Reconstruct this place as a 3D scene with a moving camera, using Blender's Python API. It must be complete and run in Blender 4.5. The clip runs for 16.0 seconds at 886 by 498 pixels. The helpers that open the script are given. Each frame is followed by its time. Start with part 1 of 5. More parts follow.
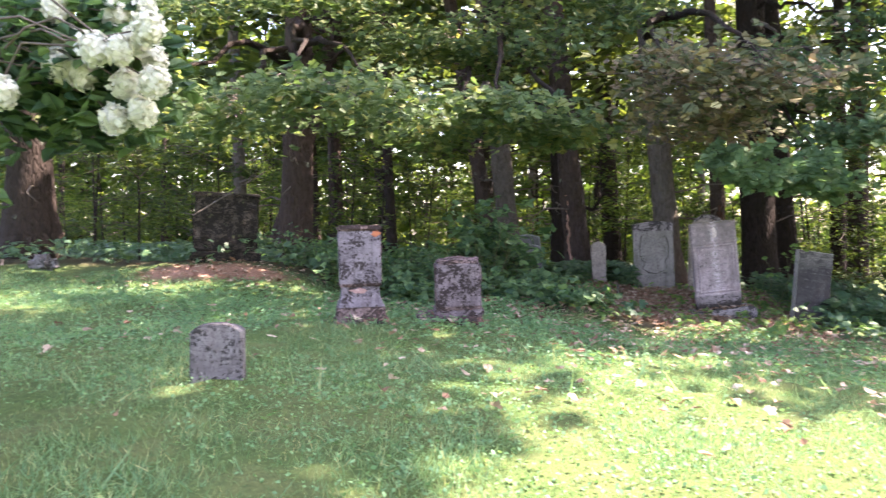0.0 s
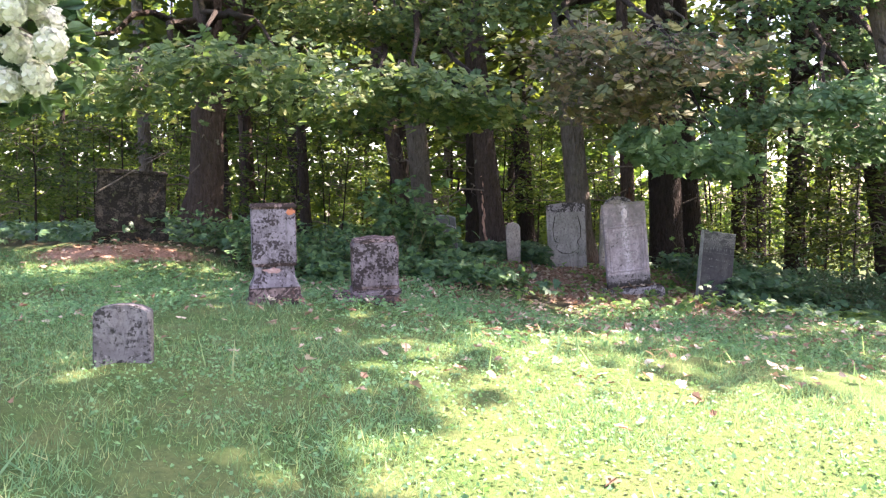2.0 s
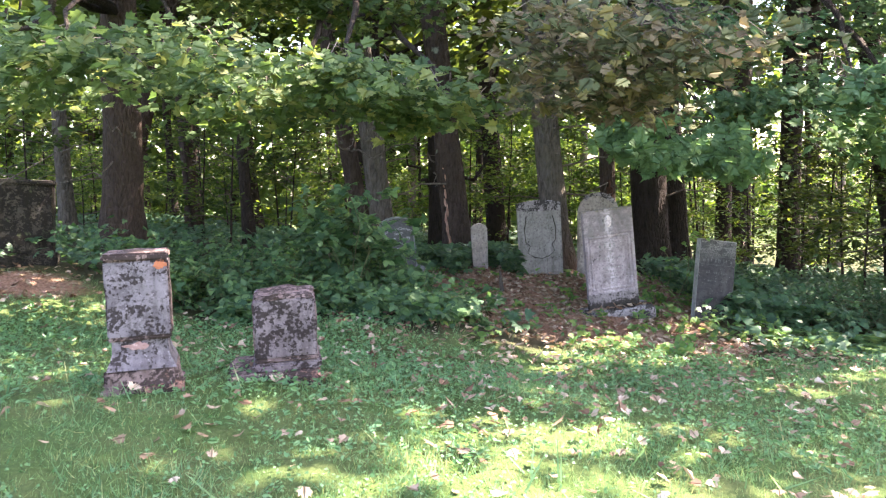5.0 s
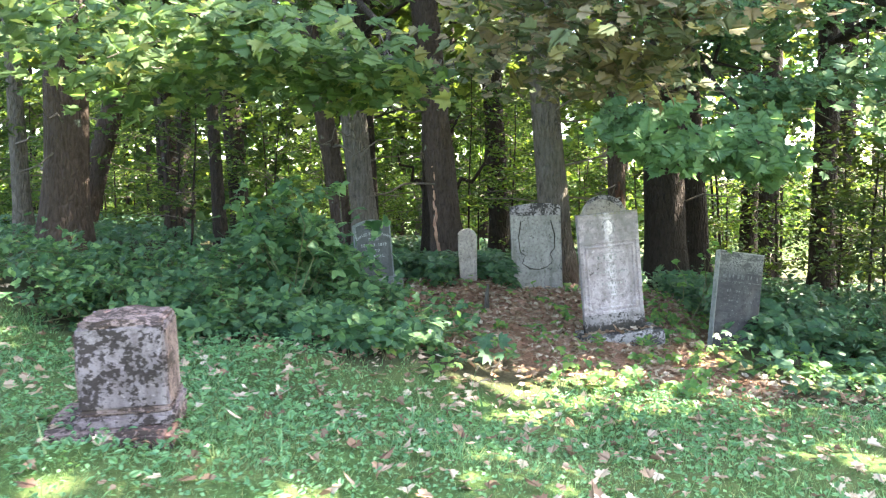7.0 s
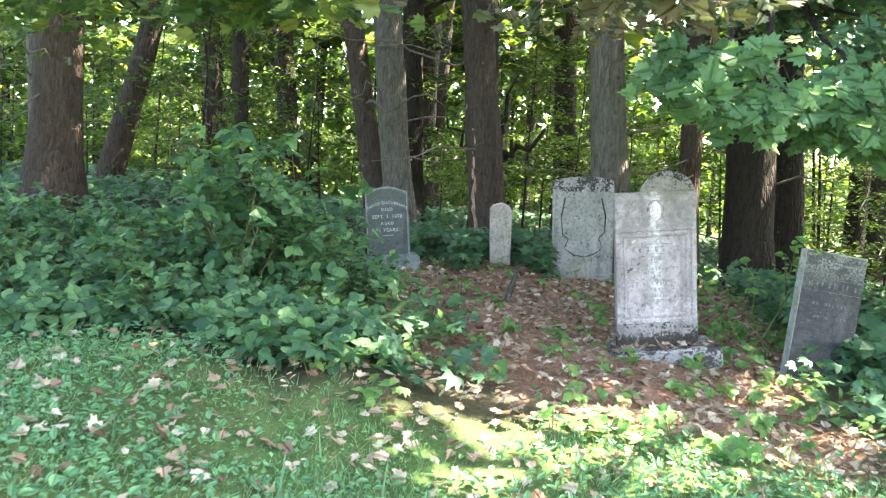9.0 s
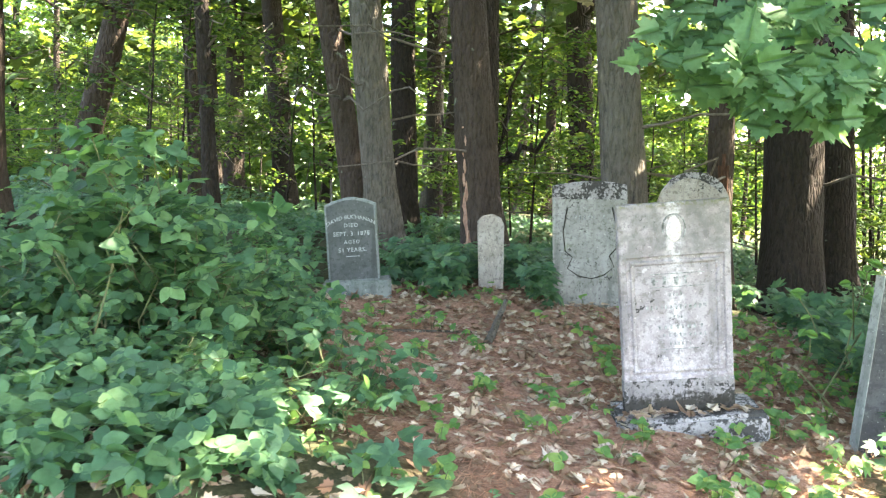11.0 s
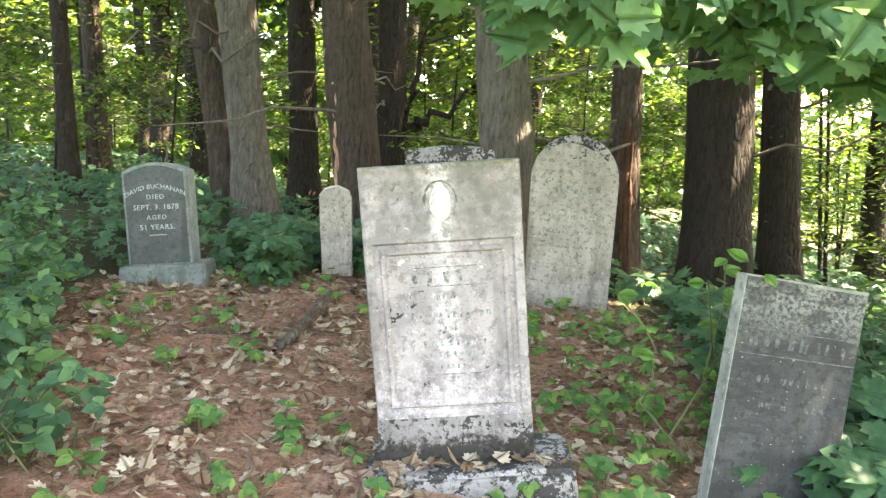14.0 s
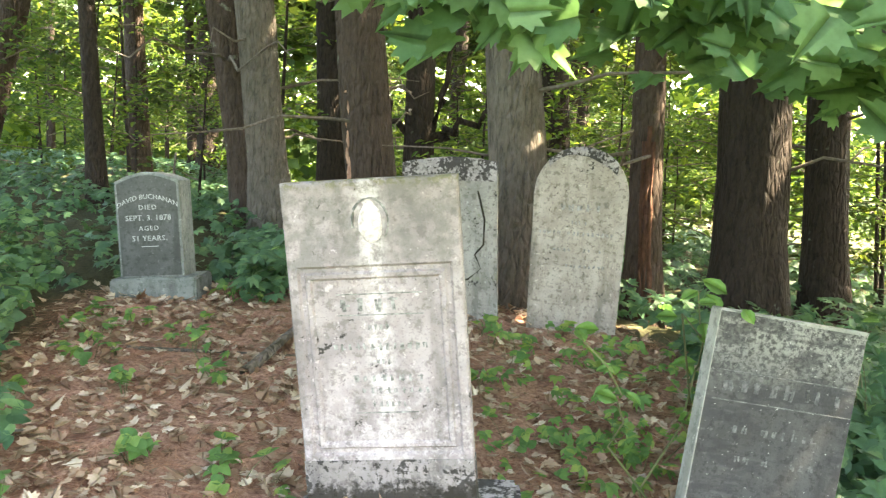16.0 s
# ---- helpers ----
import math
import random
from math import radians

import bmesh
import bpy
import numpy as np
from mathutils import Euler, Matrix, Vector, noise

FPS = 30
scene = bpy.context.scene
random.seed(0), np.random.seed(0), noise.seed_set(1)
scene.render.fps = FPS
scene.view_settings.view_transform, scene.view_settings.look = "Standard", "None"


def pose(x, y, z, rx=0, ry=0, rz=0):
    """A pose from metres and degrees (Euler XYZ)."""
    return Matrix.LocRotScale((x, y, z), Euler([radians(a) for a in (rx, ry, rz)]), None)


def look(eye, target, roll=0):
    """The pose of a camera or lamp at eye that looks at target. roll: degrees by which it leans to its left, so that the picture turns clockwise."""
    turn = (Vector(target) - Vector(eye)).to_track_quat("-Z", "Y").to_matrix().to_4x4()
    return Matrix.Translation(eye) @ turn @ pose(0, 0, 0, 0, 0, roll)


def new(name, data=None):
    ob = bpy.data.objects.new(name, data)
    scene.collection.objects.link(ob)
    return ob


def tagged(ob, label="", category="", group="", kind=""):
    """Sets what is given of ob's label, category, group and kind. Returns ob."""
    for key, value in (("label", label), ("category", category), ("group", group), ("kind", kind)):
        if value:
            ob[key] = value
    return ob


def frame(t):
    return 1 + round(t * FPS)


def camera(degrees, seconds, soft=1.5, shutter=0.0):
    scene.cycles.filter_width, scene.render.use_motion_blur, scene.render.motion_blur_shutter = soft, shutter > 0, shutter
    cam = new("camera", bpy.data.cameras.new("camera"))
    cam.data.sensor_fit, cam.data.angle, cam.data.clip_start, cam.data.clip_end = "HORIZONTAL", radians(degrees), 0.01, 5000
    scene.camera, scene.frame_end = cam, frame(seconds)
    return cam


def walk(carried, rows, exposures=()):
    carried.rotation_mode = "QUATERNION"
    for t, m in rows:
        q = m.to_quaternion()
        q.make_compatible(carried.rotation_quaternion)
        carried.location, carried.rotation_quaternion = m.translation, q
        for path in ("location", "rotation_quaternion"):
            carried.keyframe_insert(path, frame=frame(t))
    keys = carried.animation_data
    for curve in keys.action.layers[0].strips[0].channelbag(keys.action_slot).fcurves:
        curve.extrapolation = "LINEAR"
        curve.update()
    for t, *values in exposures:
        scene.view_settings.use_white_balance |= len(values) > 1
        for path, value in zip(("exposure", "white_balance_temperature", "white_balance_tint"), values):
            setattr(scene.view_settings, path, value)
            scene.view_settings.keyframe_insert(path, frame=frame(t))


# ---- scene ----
cam = camera(58.3, 16.0, soft=1.25, shutter=0.35)
METRES, EYE, TILT, LEAN, TURN = 9.5, 1.4, -1.0, 0.0, 0.0
ROWS = [
    (0.0, 0.0, 0.0, 0.0, 0.0, 0.0, -0.0),
    (0.5, 0.0046, -0.0008, -0.001, -5.22, -0.05, 0.1),
    (1.0, 0.0063, 0.001, -0.0019, -7.3, -0.43, -0.13),
    (1.5, 0.0035, 0.0031, -0.0015, -7.42, -0.63, -0.31),
    (2.0, -0.0022, 0.0068, -0.0026, -6.17, -1.3, -0.07),
    (2.5, 0.0028, 0.0185, -0.0041, -6.22, -2.55, -0.24),
    (3.0, 0.0231, 0.0549, 0.0011, -6.57, -3.13, -0.99),
    (3.5, 0.0306, 0.0904, 0.0115, -6.13, -3.22, -2.26),
    (4.0, 0.0309, 0.1255, 0.0293, -8.35, -3.85, -2.05),
    (4.5, 0.0373, 0.1576, 0.0387, -9.6, -4.26, -1.07),
    (5.0, 0.0448, 0.1881, 0.0502, -8.15, -3.46, 0.68),
    (7.5, 0.1523, 0.3758, 0.041, -5.05, -2.92, -1.05),
    (8.0, 0.182, 0.4159, 0.0403, -2.13, -4.39, -2.02),
    (8.5, 0.2025, 0.4574, 0.04, -0.56, -5.2, -2.81),
    (11.0, 0.2674, 0.6642, 0.0469, 2.27, -5.03, -1.92),
    (11.5, 0.2841, 0.6922, 0.0453, -0.25, -5.79, -2.16),
    (12.0, 0.3068, 0.7197, 0.044, -2.98, -5.08, -2.01),
    (12.5, 0.3332, 0.7434, 0.0413, -1.83, -5.34, -2.45),
    (13.0, 0.3556, 0.7657, 0.0421, 0.53, -5.74, -2.49),
    (13.5, 0.3763, 0.7901, 0.04, 0.18, -6.23, -2.75),
    (14.0, 0.3927, 0.8095, 0.0413, 1.88, -6.68, -2.54),
    (14.5, 0.4126, 0.8286, 0.0423, 6.72, -7.12, -3.7),
    (15.0, 0.4258, 0.8388, 0.0436, 8.96, -7.15, -3.64),
    (15.5, 0.4341, 0.8435, 0.045, 7.99, -6.64, -2.98),
    (16.0, 0.438, 0.8462, 0.0456, 6.4, -6.26, -2.94),
]
EXPOSURES = [(0.0, 3.38, 6800, 31), (2.5, 3.34, 6900, 31), (3.5, 3.3, 7000, 30), (5.0, 3.65, 6800, 23), (7.5, 4.3, 6700, 6), (8.5, 4.4, 6700, 5), (11.0, 4.75, 7100, 6), (12.5, 4.7, 7400, 7), (14.0, 4.8, 7900, 6), (16.0, 4.8, 8200, 6)]
walk(cam, [(t, pose(0, 0, EYE, TILT, LEAN, TURN) @ pose(METRES * x, METRES * y, METRES * z, 90 + pitch, roll, yaw)) for t, x, y, z, yaw, pitch, roll in ROWS], EXPOSURES)

# ---- sky and sun ----
SUN_EL, SUN_AZ = 55.0, 78.0          # degrees; azimuth clockwise from +y
world = bpy.data.worlds.new("sky")
scene.world = world
world.use_nodes = True
wn = world.node_tree.nodes
sky = wn.new("ShaderNodeTexSky")
sky.sky_type, sky.sun_disc = "NISHITA", False
sky.sun_elevation, sky.sun_rotation = radians(SUN_EL), radians(SUN_AZ)
sky.air_density, sky.dust_density = 1.2, 2.5
world.node_tree.links.new(sky.outputs[0], wn["Background"].inputs[0])
wn["Background"].inputs[1].default_value = 0.10
sun = new("sun", bpy.data.lights.new("sun", "SUN"))
sun.data.energy, sun.data.angle, sun.data.color = 4.2, radians(0.6), (1.0, 0.92, 0.78)
sun.matrix_world = look((0, 0, 0), (-math.sin(radians(SUN_AZ)) * math.cos(radians(SUN_EL)), -math.cos(radians(SUN_AZ)) * math.cos(radians(SUN_EL)), -math.sin(radians(SUN_EL))))

# ---- materials ----


class Mat:
    """A small node material builder."""

    def __init__(self, name):
        self.m = bpy.data.materials.new(name)
        self.m.use_nodes = True
        self.t = self.m.node_tree
        self.b = self.t.nodes["Principled BSDF"]
        self.out = self.t.nodes["Material Output"]
        self.co = self.t.nodes.new("ShaderNodeTexCoord").outputs["Object"]

    def link(self, a, b):
        self.t.links.new(a, b)
        return self

    def scaled(self, s):
        n = self.t.nodes.new("ShaderNodeMapping")
        n.inputs["Scale"].default_value = s
        self.link(self.co, n.inputs[0])
        return n.outputs[0]

    def noise(self, scale, detail=6, rough=0.6, at=None, distortion=0.0):
        n = self.t.nodes.new("ShaderNodeTexNoise")
        n.inputs["Scale"].default_value, n.inputs["Detail"].default_value, n.inputs["Roughness"].default_value = scale, detail, rough
        n.inputs["Distortion"].default_value = distortion
        self.link(at or self.co, n.inputs["Vector"])
        return n.outputs[0]

    def voronoi(self, scale, at=None, feature="F1"):
        n = self.t.nodes.new("ShaderNodeTexVoronoi")
        n.feature = feature
        n.inputs["Scale"].default_value = scale
        self.link(at or self.co, n.inputs["Vector"])
        return n.outputs["Distance"]

    def ramp(self, fac, stops):
        n = self.t.nodes.new("ShaderNodeValToRGB")
        e = n.color_ramp.elements
        while len(e) < len(stops):
            e.new(0.5)
        for el, (p, c) in zip(e, stops):
            el.position = p
            el.color = (*c, 1) if len(c) == 3 else c
        self.link(fac, n.inputs[0])
        return n.outputs[0]

    def step(self, fac, a, b):
        n = self.t.nodes.new("ShaderNodeMapRange")
        n.interpolation_type = "SMOOTHSTEP"
        n.inputs[1].default_value, n.inputs[2].default_value = a, b
        self.link(fac, n.inputs[0])
        return n.outputs[0]

    def math(self, op, a, b):
        n = self.t.nodes.new("ShaderNodeMath")
        n.operation = op
        for i, v in enumerate((a, b)):
            if isinstance(v, (int, float)):
                n.inputs[i].default_value = v
            else:
                self.link(v, n.inputs[i])
        return n.outputs[0]

    def mix(self, fac, a, b, mode="MIX"):
        n = self.t.nodes.new("ShaderNodeMix")
        n.data_type, n.blend_type = "RGBA", mode
        for i, v in ((0, fac), (6, a), (7, b)):
            if isinstance(v, (int, float)):
                n.inputs[i].default_value = v
            elif isinstance(v, tuple):
                n.inputs[i].default_value = (*v, 1)
            else:
                self.link(v, n.inputs[i])
        return n.outputs[2]

    def island(self):
        return self.t.nodes.new("ShaderNodeNewGeometry").outputs["Random Per Island"]

    def axis(self, name):
        n = self.t.nodes.new("ShaderNodeSeparateXYZ")
        self.link(self.co, n.inputs[0])
        return n.outputs[name]

    def finish(self, colour, rough=0.8, bump=None, height=0.01, strength=0.6, spec=0.3):
        if isinstance(colour, tuple):
            self.b.inputs["Base Color"].default_value = (*colour, 1)
        else:
            self.link(colour, self.b.inputs["Base Color"])
        self.b.inputs["Roughness"].default_value = rough
        self.b.inputs["Specular IOR Level"].default_value = spec
        if bump is not None:
            n = self.t.nodes.new("ShaderNodeBump")
            n.inputs["Strength"].default_value, n.inputs["Distance"].default_value = strength, height
            self.link(bump, n.inputs["Height"])
            self.link(n.outputs[0], self.b.inputs["Normal"])
        return self.m


def leaf_material(name, stops, through_colour, amount=0.4, rough=0.55, spec=0.18):
    k = Mat(name)
    col = k.ramp(k.island(), stops)
    col = k.mix(k.step(k.noise(22, 3), 0.35, 0.75), col, k.mix(1.0, col, (0.72, 0.74, 0.66), "MULTIPLY"))
    k.finish(col, rough, spec=spec)
    tr = k.t.nodes.new("ShaderNodeBsdfTranslucent")
    k.link(k.mix(1.0, col, through_colour, "MULTIPLY"), tr.inputs[0])
    ms = k.t.nodes.new("ShaderNodeMixShader")
    ms.inputs[0].default_value = amount
    k.link(k.b.outputs[0], ms.inputs[1]).link(tr.outputs[0], ms.inputs[2]).link(ms.outputs[0], k.out.inputs[0])
    return k.m


THROUGH = (2.4, 2.3, 1.1)
LEAF_MAPLE = leaf_material("maple_leaf", [(0, (0.06, 0.115, 0.07)), (0.5, (0.086, 0.152, 0.085)), (0.85, (0.112, 0.183, 0.098)), (1, (0.165, 0.20, 0.092))], (2.1, 2.2, 1.4), 0.45, 0.6, 0.08)
# Maple leaf recoloured brighter and yellower, standing for sun on these sprays.
LEAF_SUNNY = leaf_material("sunlit_yellow_green_leaf", [(0, (0.045, 0.085, 0.04)), (0.5, (0.085, 0.138, 0.06)), (0.85, (0.14, 0.20, 0.085)), (1, (0.24, 0.245, 0.10))], (2.2, 2.1, 1.1), 0.48)
# Near sprays: brighter copy of the maple leaf, light on them put in colour.
LEAF_NEAR = leaf_material("lit_maple_leaf", [(0, (0.072, 0.138, 0.075)), (0.5, (0.102, 0.178, 0.095)), (1, (0.14, 0.225, 0.112))], (2.0, 2.15, 1.4), 0.48, 0.6, 0.1)
LEAF_DRY = leaf_material("drying_maple_leaf", [(0, (0.08, 0.10, 0.055)), (0.4, (0.11, 0.125, 0.066)), (0.65, (0.155, 0.13, 0.085)), (0.85, (0.20, 0.155, 0.105)), (1, (0.22, 0.21, 0.07))], (1.3, 1.2, 0.85), 0.28, 0.65, 0.08)
LEAF_WOODS = leaf_material("woodland_leaf", [(0, (0.028, 0.05, 0.022)), (0.5, (0.048, 0.08, 0.032)), (1, (0.09, 0.12, 0.038))], (2.2, 2.0, 0.8), 0.4)
LEAF_FAR = leaf_material("far_leaf", [(0, (0.027, 0.054, 0.021)), (0.5, (0.052, 0.094, 0.034)), (1, (0.125, 0.17, 0.052))], (2.3, 2.2, 0.8), 0.48)
LEAF_BRAMBLE = leaf_material("bramble_leaf", [(0, (0.032, 0.078, 0.044)), (0.5, (0.065, 0.135, 0.07)), (1, (0.14, 0.235, 0.105))], (2.0, 2.0, 1.0), 0.38, 0.5, 0.22)
LEAF_CREEPER = leaf_material("creeper_leaf", [(0, (0.04, 0.09, 0.052)), (0.7, (0.068, 0.14, 0.073)), (1, (0.11, 0.185, 0.085))], (2.0, 2.0, 0.9), 0.3, 0.46, 0.28)
LEAF_SEEDLING = leaf_material("seedling_leaf", [(0, (0.065, 0.14, 0.055)), (0.6, (0.10, 0.195, 0.068)), (1, (0.185, 0.255, 0.08))], THROUGH)
GRASS = leaf_material("grass_blade", [(0, (0.085, 0.19, 0.108)), (0.5, (0.138, 0.265, 0.148)), (0.85, (0.21, 0.315, 0.17)), (1, (0.34, 0.36, 0.21))], (1.9, 1.7, 1.1), 0.42)
CLOVER = leaf_material("clover_leaf", [(0, (0.095, 0.20, 0.112)), (1, (0.16, 0.295, 0.155))], (2.0, 2.0, 0.9), 0.3)
PETAL = leaf_material("hydrangea_petal", [(0, (0.66, 0.67, 0.55)), (0.6, (0.78, 0.78, 0.70)), (1, (0.82, 0.80, 0.76))], (1.1, 1.1, 1.0), 0.4, 0.6, 0.2)
DRY_LEAF = leaf_material("fallen_leaf", [(0, (0.16, 0.09, 0.06)), (0.45, (0.32, 0.215, 0.155)), (0.8, (0.44, 0.335, 0.26)), (1, (0.54, 0.45, 0.37))], (1.2, 1.1, 0.9), 0.15, 0.7, 0.2)
NEEDLE = leaf_material("pine_needle", [(0, (0.20, 0.092, 0.056)), (0.6, (0.35, 0.165, 0.105)), (1, (0.46, 0.26, 0.17))], (1, 1, 1), 0.05, 0.7, 0.2)


def bark_material(name, dark, light, red, scale=1.7):
    k = Mat(name)
    v = k.scaled((9 * scale, 9 * scale, 2.6 * scale))
    ridge = k.noise(1.6, 8, 0.65, v, 0.6)
    plates = k.voronoi(1.3, v, "DISTANCE_TO_EDGE")
    ridge = k.math("ADD", k.math("MULTIPLY", ridge, 0.72), k.math("MULTIPLY", k.noise(7.5, 5, 0.7, v), 0.28))
    col = k.ramp(ridge, [(0.28, dark), (0.52, light), (0.75, tuple(min(1, c * 1.35) for c in light))])
    col = k.mix(k.step(k.noise(1.1, 4), 0.55, 0.72), col, red)
    col = k.mix(k.step(k.noise(3.2, 5), 0.66, 0.74), col, (0.20, 0.22, 0.17))
    h = k.math("ADD", k.math("MULTIPLY", ridge, 0.7), k.math("MULTIPLY", k.step(plates, 0.0, 0.25), 0.5))
    return k.finish(col, 0.92, h, 0.035, 1.0, 0.15)


BARK = bark_material("pine_bark", (0.013, 0.009, 0.0075), (0.062, 0.044, 0.035), (0.068, 0.040, 0.03))
BARK_GREY = bark_material("grey_bark", (0.024, 0.020, 0.017), (0.116, 0.098, 0.082), (0.10, 0.074, 0.058))
BARK_DARK = bark_material("dark_bark", (0.009, 0.007, 0.006), (0.036, 0.027, 0.022), (0.04, 0.024, 0.018))
ROT = bark_material("rotten_wood", (0.014, 0.008, 0.006), (0.085, 0.042, 0.028), (0.11, 0.05, 0.032), 1.3)
SPLIT = bark_material("split_wood", (0.22, 0.10, 0.065), (0.42, 0.25, 0.18), (0.36, 0.17, 0.11), 2.0)
TWIG = Mat("twig_bark")
TWIG = TWIG.finish(TWIG.ramp(TWIG.noise(30), [(0.3, (0.06, 0.047, 0.037)), (0.7, (0.16, 0.132, 0.108))]), 0.9)
STEM = Mat("green_stem")
STEM = STEM.finish(STEM.ramp(STEM.noise(20), [(0.3, (0.07, 0.09, 0.035)), (0.7, (0.14, 0.13, 0.06))]), 0.7)


def stone_material(name, base, pale, stain, black=0.5, blackness=(0.02, 0.018, 0.016), moss=None, speck=90, extra=None, mottle=0.7):
    """Weathered stone: cloudy tone, streaks, dark lichen blotches, fine pits."""
    k = Mat(name)
    cloud = k.noise(4.5, 8, 0.62)
    col = k.mix(k.step(cloud, 0.3, 0.72), base, pale)
    streak = k.noise(1.0, 5, 0.6, k.scaled((9, 9, 1.2)))
    col = k.mix(k.math("MULTIPLY", k.step(streak, 0.5, 0.72), 0.65), col, stain)
    fine = k.noise(speck, 3, 0.7)
    col = k.mix(k.math("MULTIPLY", k.step(fine, 0.56, 0.66), 0.35), col, tuple(c * 0.5 for c in stain))
    mid = k.noise(26, 6, 0.7)
    col = k.mix(k.math("MULTIPLY", k.step(mid, 0.50, 0.62), mottle), col, stain)
    col = k.mix(k.math("MULTIPLY", k.step(k.noise(33, 4, 0.7), 0.60, 0.68), 0.55), col, tuple(min(0.85, c * 1.5) for c in pale))
    patch = k.math("ADD", k.math("MULTIPLY", k.noise(42, 5, 0.65), 0.5), k.math("MULTIPLY", k.noise(7, 4), 0.5))
    mask = k.step(patch, black - 0.03, black)
    col = k.mix(k.math("MULTIPLY", mask, 0.88), col, blackness)
    if moss:
        col = k.mix(k.step(k.noise(6.5, 5), 0.60, 0.68), col, moss)
    if extra:
        col = extra(k, col)
    h = k.math("ADD", k.math("MULTIPLY", fine, 0.4), k.math("ADD", k.math("MULTIPLY", cloud, 0.6), k.math("MULTIPLY", mask, 0.4)))
    return k.finish(col, 0.86, h, 0.006, 0.7, 0.25)


def washed_streak(k, col):
    """Rain-washed pale run down the middle, grimy head, green-yellow growth along the top edge."""
    wob = k.math("ADD", k.axis("X"), k.math("MULTIPLY", k.math("SUBTRACT", k.noise(5, 4), 0.5), 0.10))
    run = k.math("SUBTRACT", 1.0, k.step(k.math("ABSOLUTE", wob, 0), 0.012, 0.075))
    run = k.math("MULTIPLY", run, k.step(k.noise(24, 7, 0.75), 0.40, 0.60))
    foot = k.math("SUBTRACT", 1.0, k.step(k.axis("Z"), 0.22, 0.55))
    foot = k.math("MULTIPLY", foot, k.step(k.noise(36, 6, 0.75), 0.46, 0.60))
    head = k.math("MULTIPLY", k.step(k.axis("Z"), 0.80, 0.90), k.step(k.noise(11, 6, 0.7), 0.40, 0.60))
    col = k.mix(k.math("MULTIPLY", head, 0.7), col, (0.145, 0.13, 0.128))
    col = k.mix(k.math("MULTIPLY", k.math("MAXIMUM", run, k.math("MULTIPLY", foot, 0.4)), 0.6), col, (0.66, 0.575, 0.59))
    edge = k.math("MULTIPLY", k.step(k.axis("Z"), 1.12, 1.165), k.step(k.noise(28, 5, 0.7), 0.46, 0.56))
    return k.mix(k.math("MULTIPLY", edge, 0.75), col, (0.13, 0.12, 0.06))


def mossy_foot(k, col):
    """Black moss that thickens down towards the base."""
    low = k.math("SUBTRACT", 1.0, k.step(k.math("ADD", k.axis("Z"), k.math("MULTIPLY", k.math("SUBTRACT", k.noise(18, 5, 0.7), 0.5), 0.2)), 0.05, 0.095))
    return k.mix(k.math("MULTIPLY", low, 0.92), col, (0.022, 0.018, 0.014))


def slate_bands(k, col):
    """Pale lichen bloom on the head, darker bare bands below."""
    head = k.math("MULTIPLY", k.step(k.axis("Z"), 0.72, 0.98), k.step(k.noise(55, 6, 0.75), 0.42, 0.56))
    col = k.mix(k.math("MULTIPLY", head, 0.75), col, (0.22, 0.215, 0.20))
    wet = k.step(k.noise(2.2, 5, 0.6, k.scaled((1.5, 1.5, 5.0))), 0.5, 0.58)
    col = k.mix(k.math("MULTIPLY", wet, 0.7), col, (0.03, 0.028, 0.031))
    return k.mix(k.math("MULTIPLY", k.step(k.noise(70, 3, 0.6), 0.66, 0.72), 0.8), col, (0.4, 0.39, 0.37))


MARBLE = stone_material("weathered_white_marble", (0.215, 0.178, 0.182), (0.37, 0.308, 0.316), (0.12, 0.10, 0.10), 0.625, extra=washed_streak, mottle=0.62)
MARBLE_FOOT = stone_material("lichen_blackened_marble", (0.22, 0.198, 0.198), (0.37, 0.33, 0.33), (0.10, 0.09, 0.086), 0.515)
MARBLE_MOSSY = stone_material("moss_footed_marble", (0.18, 0.155, 0.155), (0.30, 0.258, 0.26), (0.09, 0.078, 0.076), 0.548, extra=mossy_foot)
MARBLE_PINK = stone_material("pinkish_weathered_marble", (0.115, 0.098, 0.107), (0.27, 0.232, 0.25), (0.07, 0.058, 0.06), 0.545, (0.022, 0.015, 0.013))
MARBLE_CRUST = stone_material("lichen_crusted_marble", (0.14, 0.10, 0.095), (0.26, 0.185, 0.175), (0.08, 0.052, 0.043), 0.51, (0.028, 0.018, 0.015), (0.32, 0.17, 0.135))
ORANGE = stone_material("orange_lichen", (0.42, 0.13, 0.06), (0.55, 0.21, 0.11), (0.28, 0.10, 0.06), 0.60)
MARBLE_GREY = stone_material("grey_lichened_marble", (0.20, 0.187, 0.172), (0.32, 0.30, 0.28), (0.105, 0.098, 0.088), 0.60, (0.03, 0.028, 0.024), (0.19, 0.195, 0.15))
MARBLE_CREAM = stone_material("creamy_grey_marble", (0.235, 0.20, 0.176), (0.40, 0.345, 0.305), (0.11, 0.096, 0.08), 0.62)
SLATE = stone_material("dark_grey_slate", (0.036, 0.034, 0.035), (0.07, 0.066, 0.067), (0.021, 0.02, 0.021), 0.68, extra=slate_bands)
SLATE_EDGE = stone_material("pale_slate_edge", (0.17, 0.168, 0.155), (0.29, 0.282, 0.26), (0.11, 0.11, 0.10), 0.66)
GRANITE = stone_material("dark_polished_granite", (0.068, 0.071, 0.068), (0.11, 0.114, 0.109), (0.048, 0.05, 0.048), 0.72, speck=170)
GRANITE_ROUGH = stone_material("rough_grey_granite", (0.15, 0.163, 0.155), (0.24, 0.253, 0.24), (0.09, 0.098, 0.09), 0.68, speck=150)
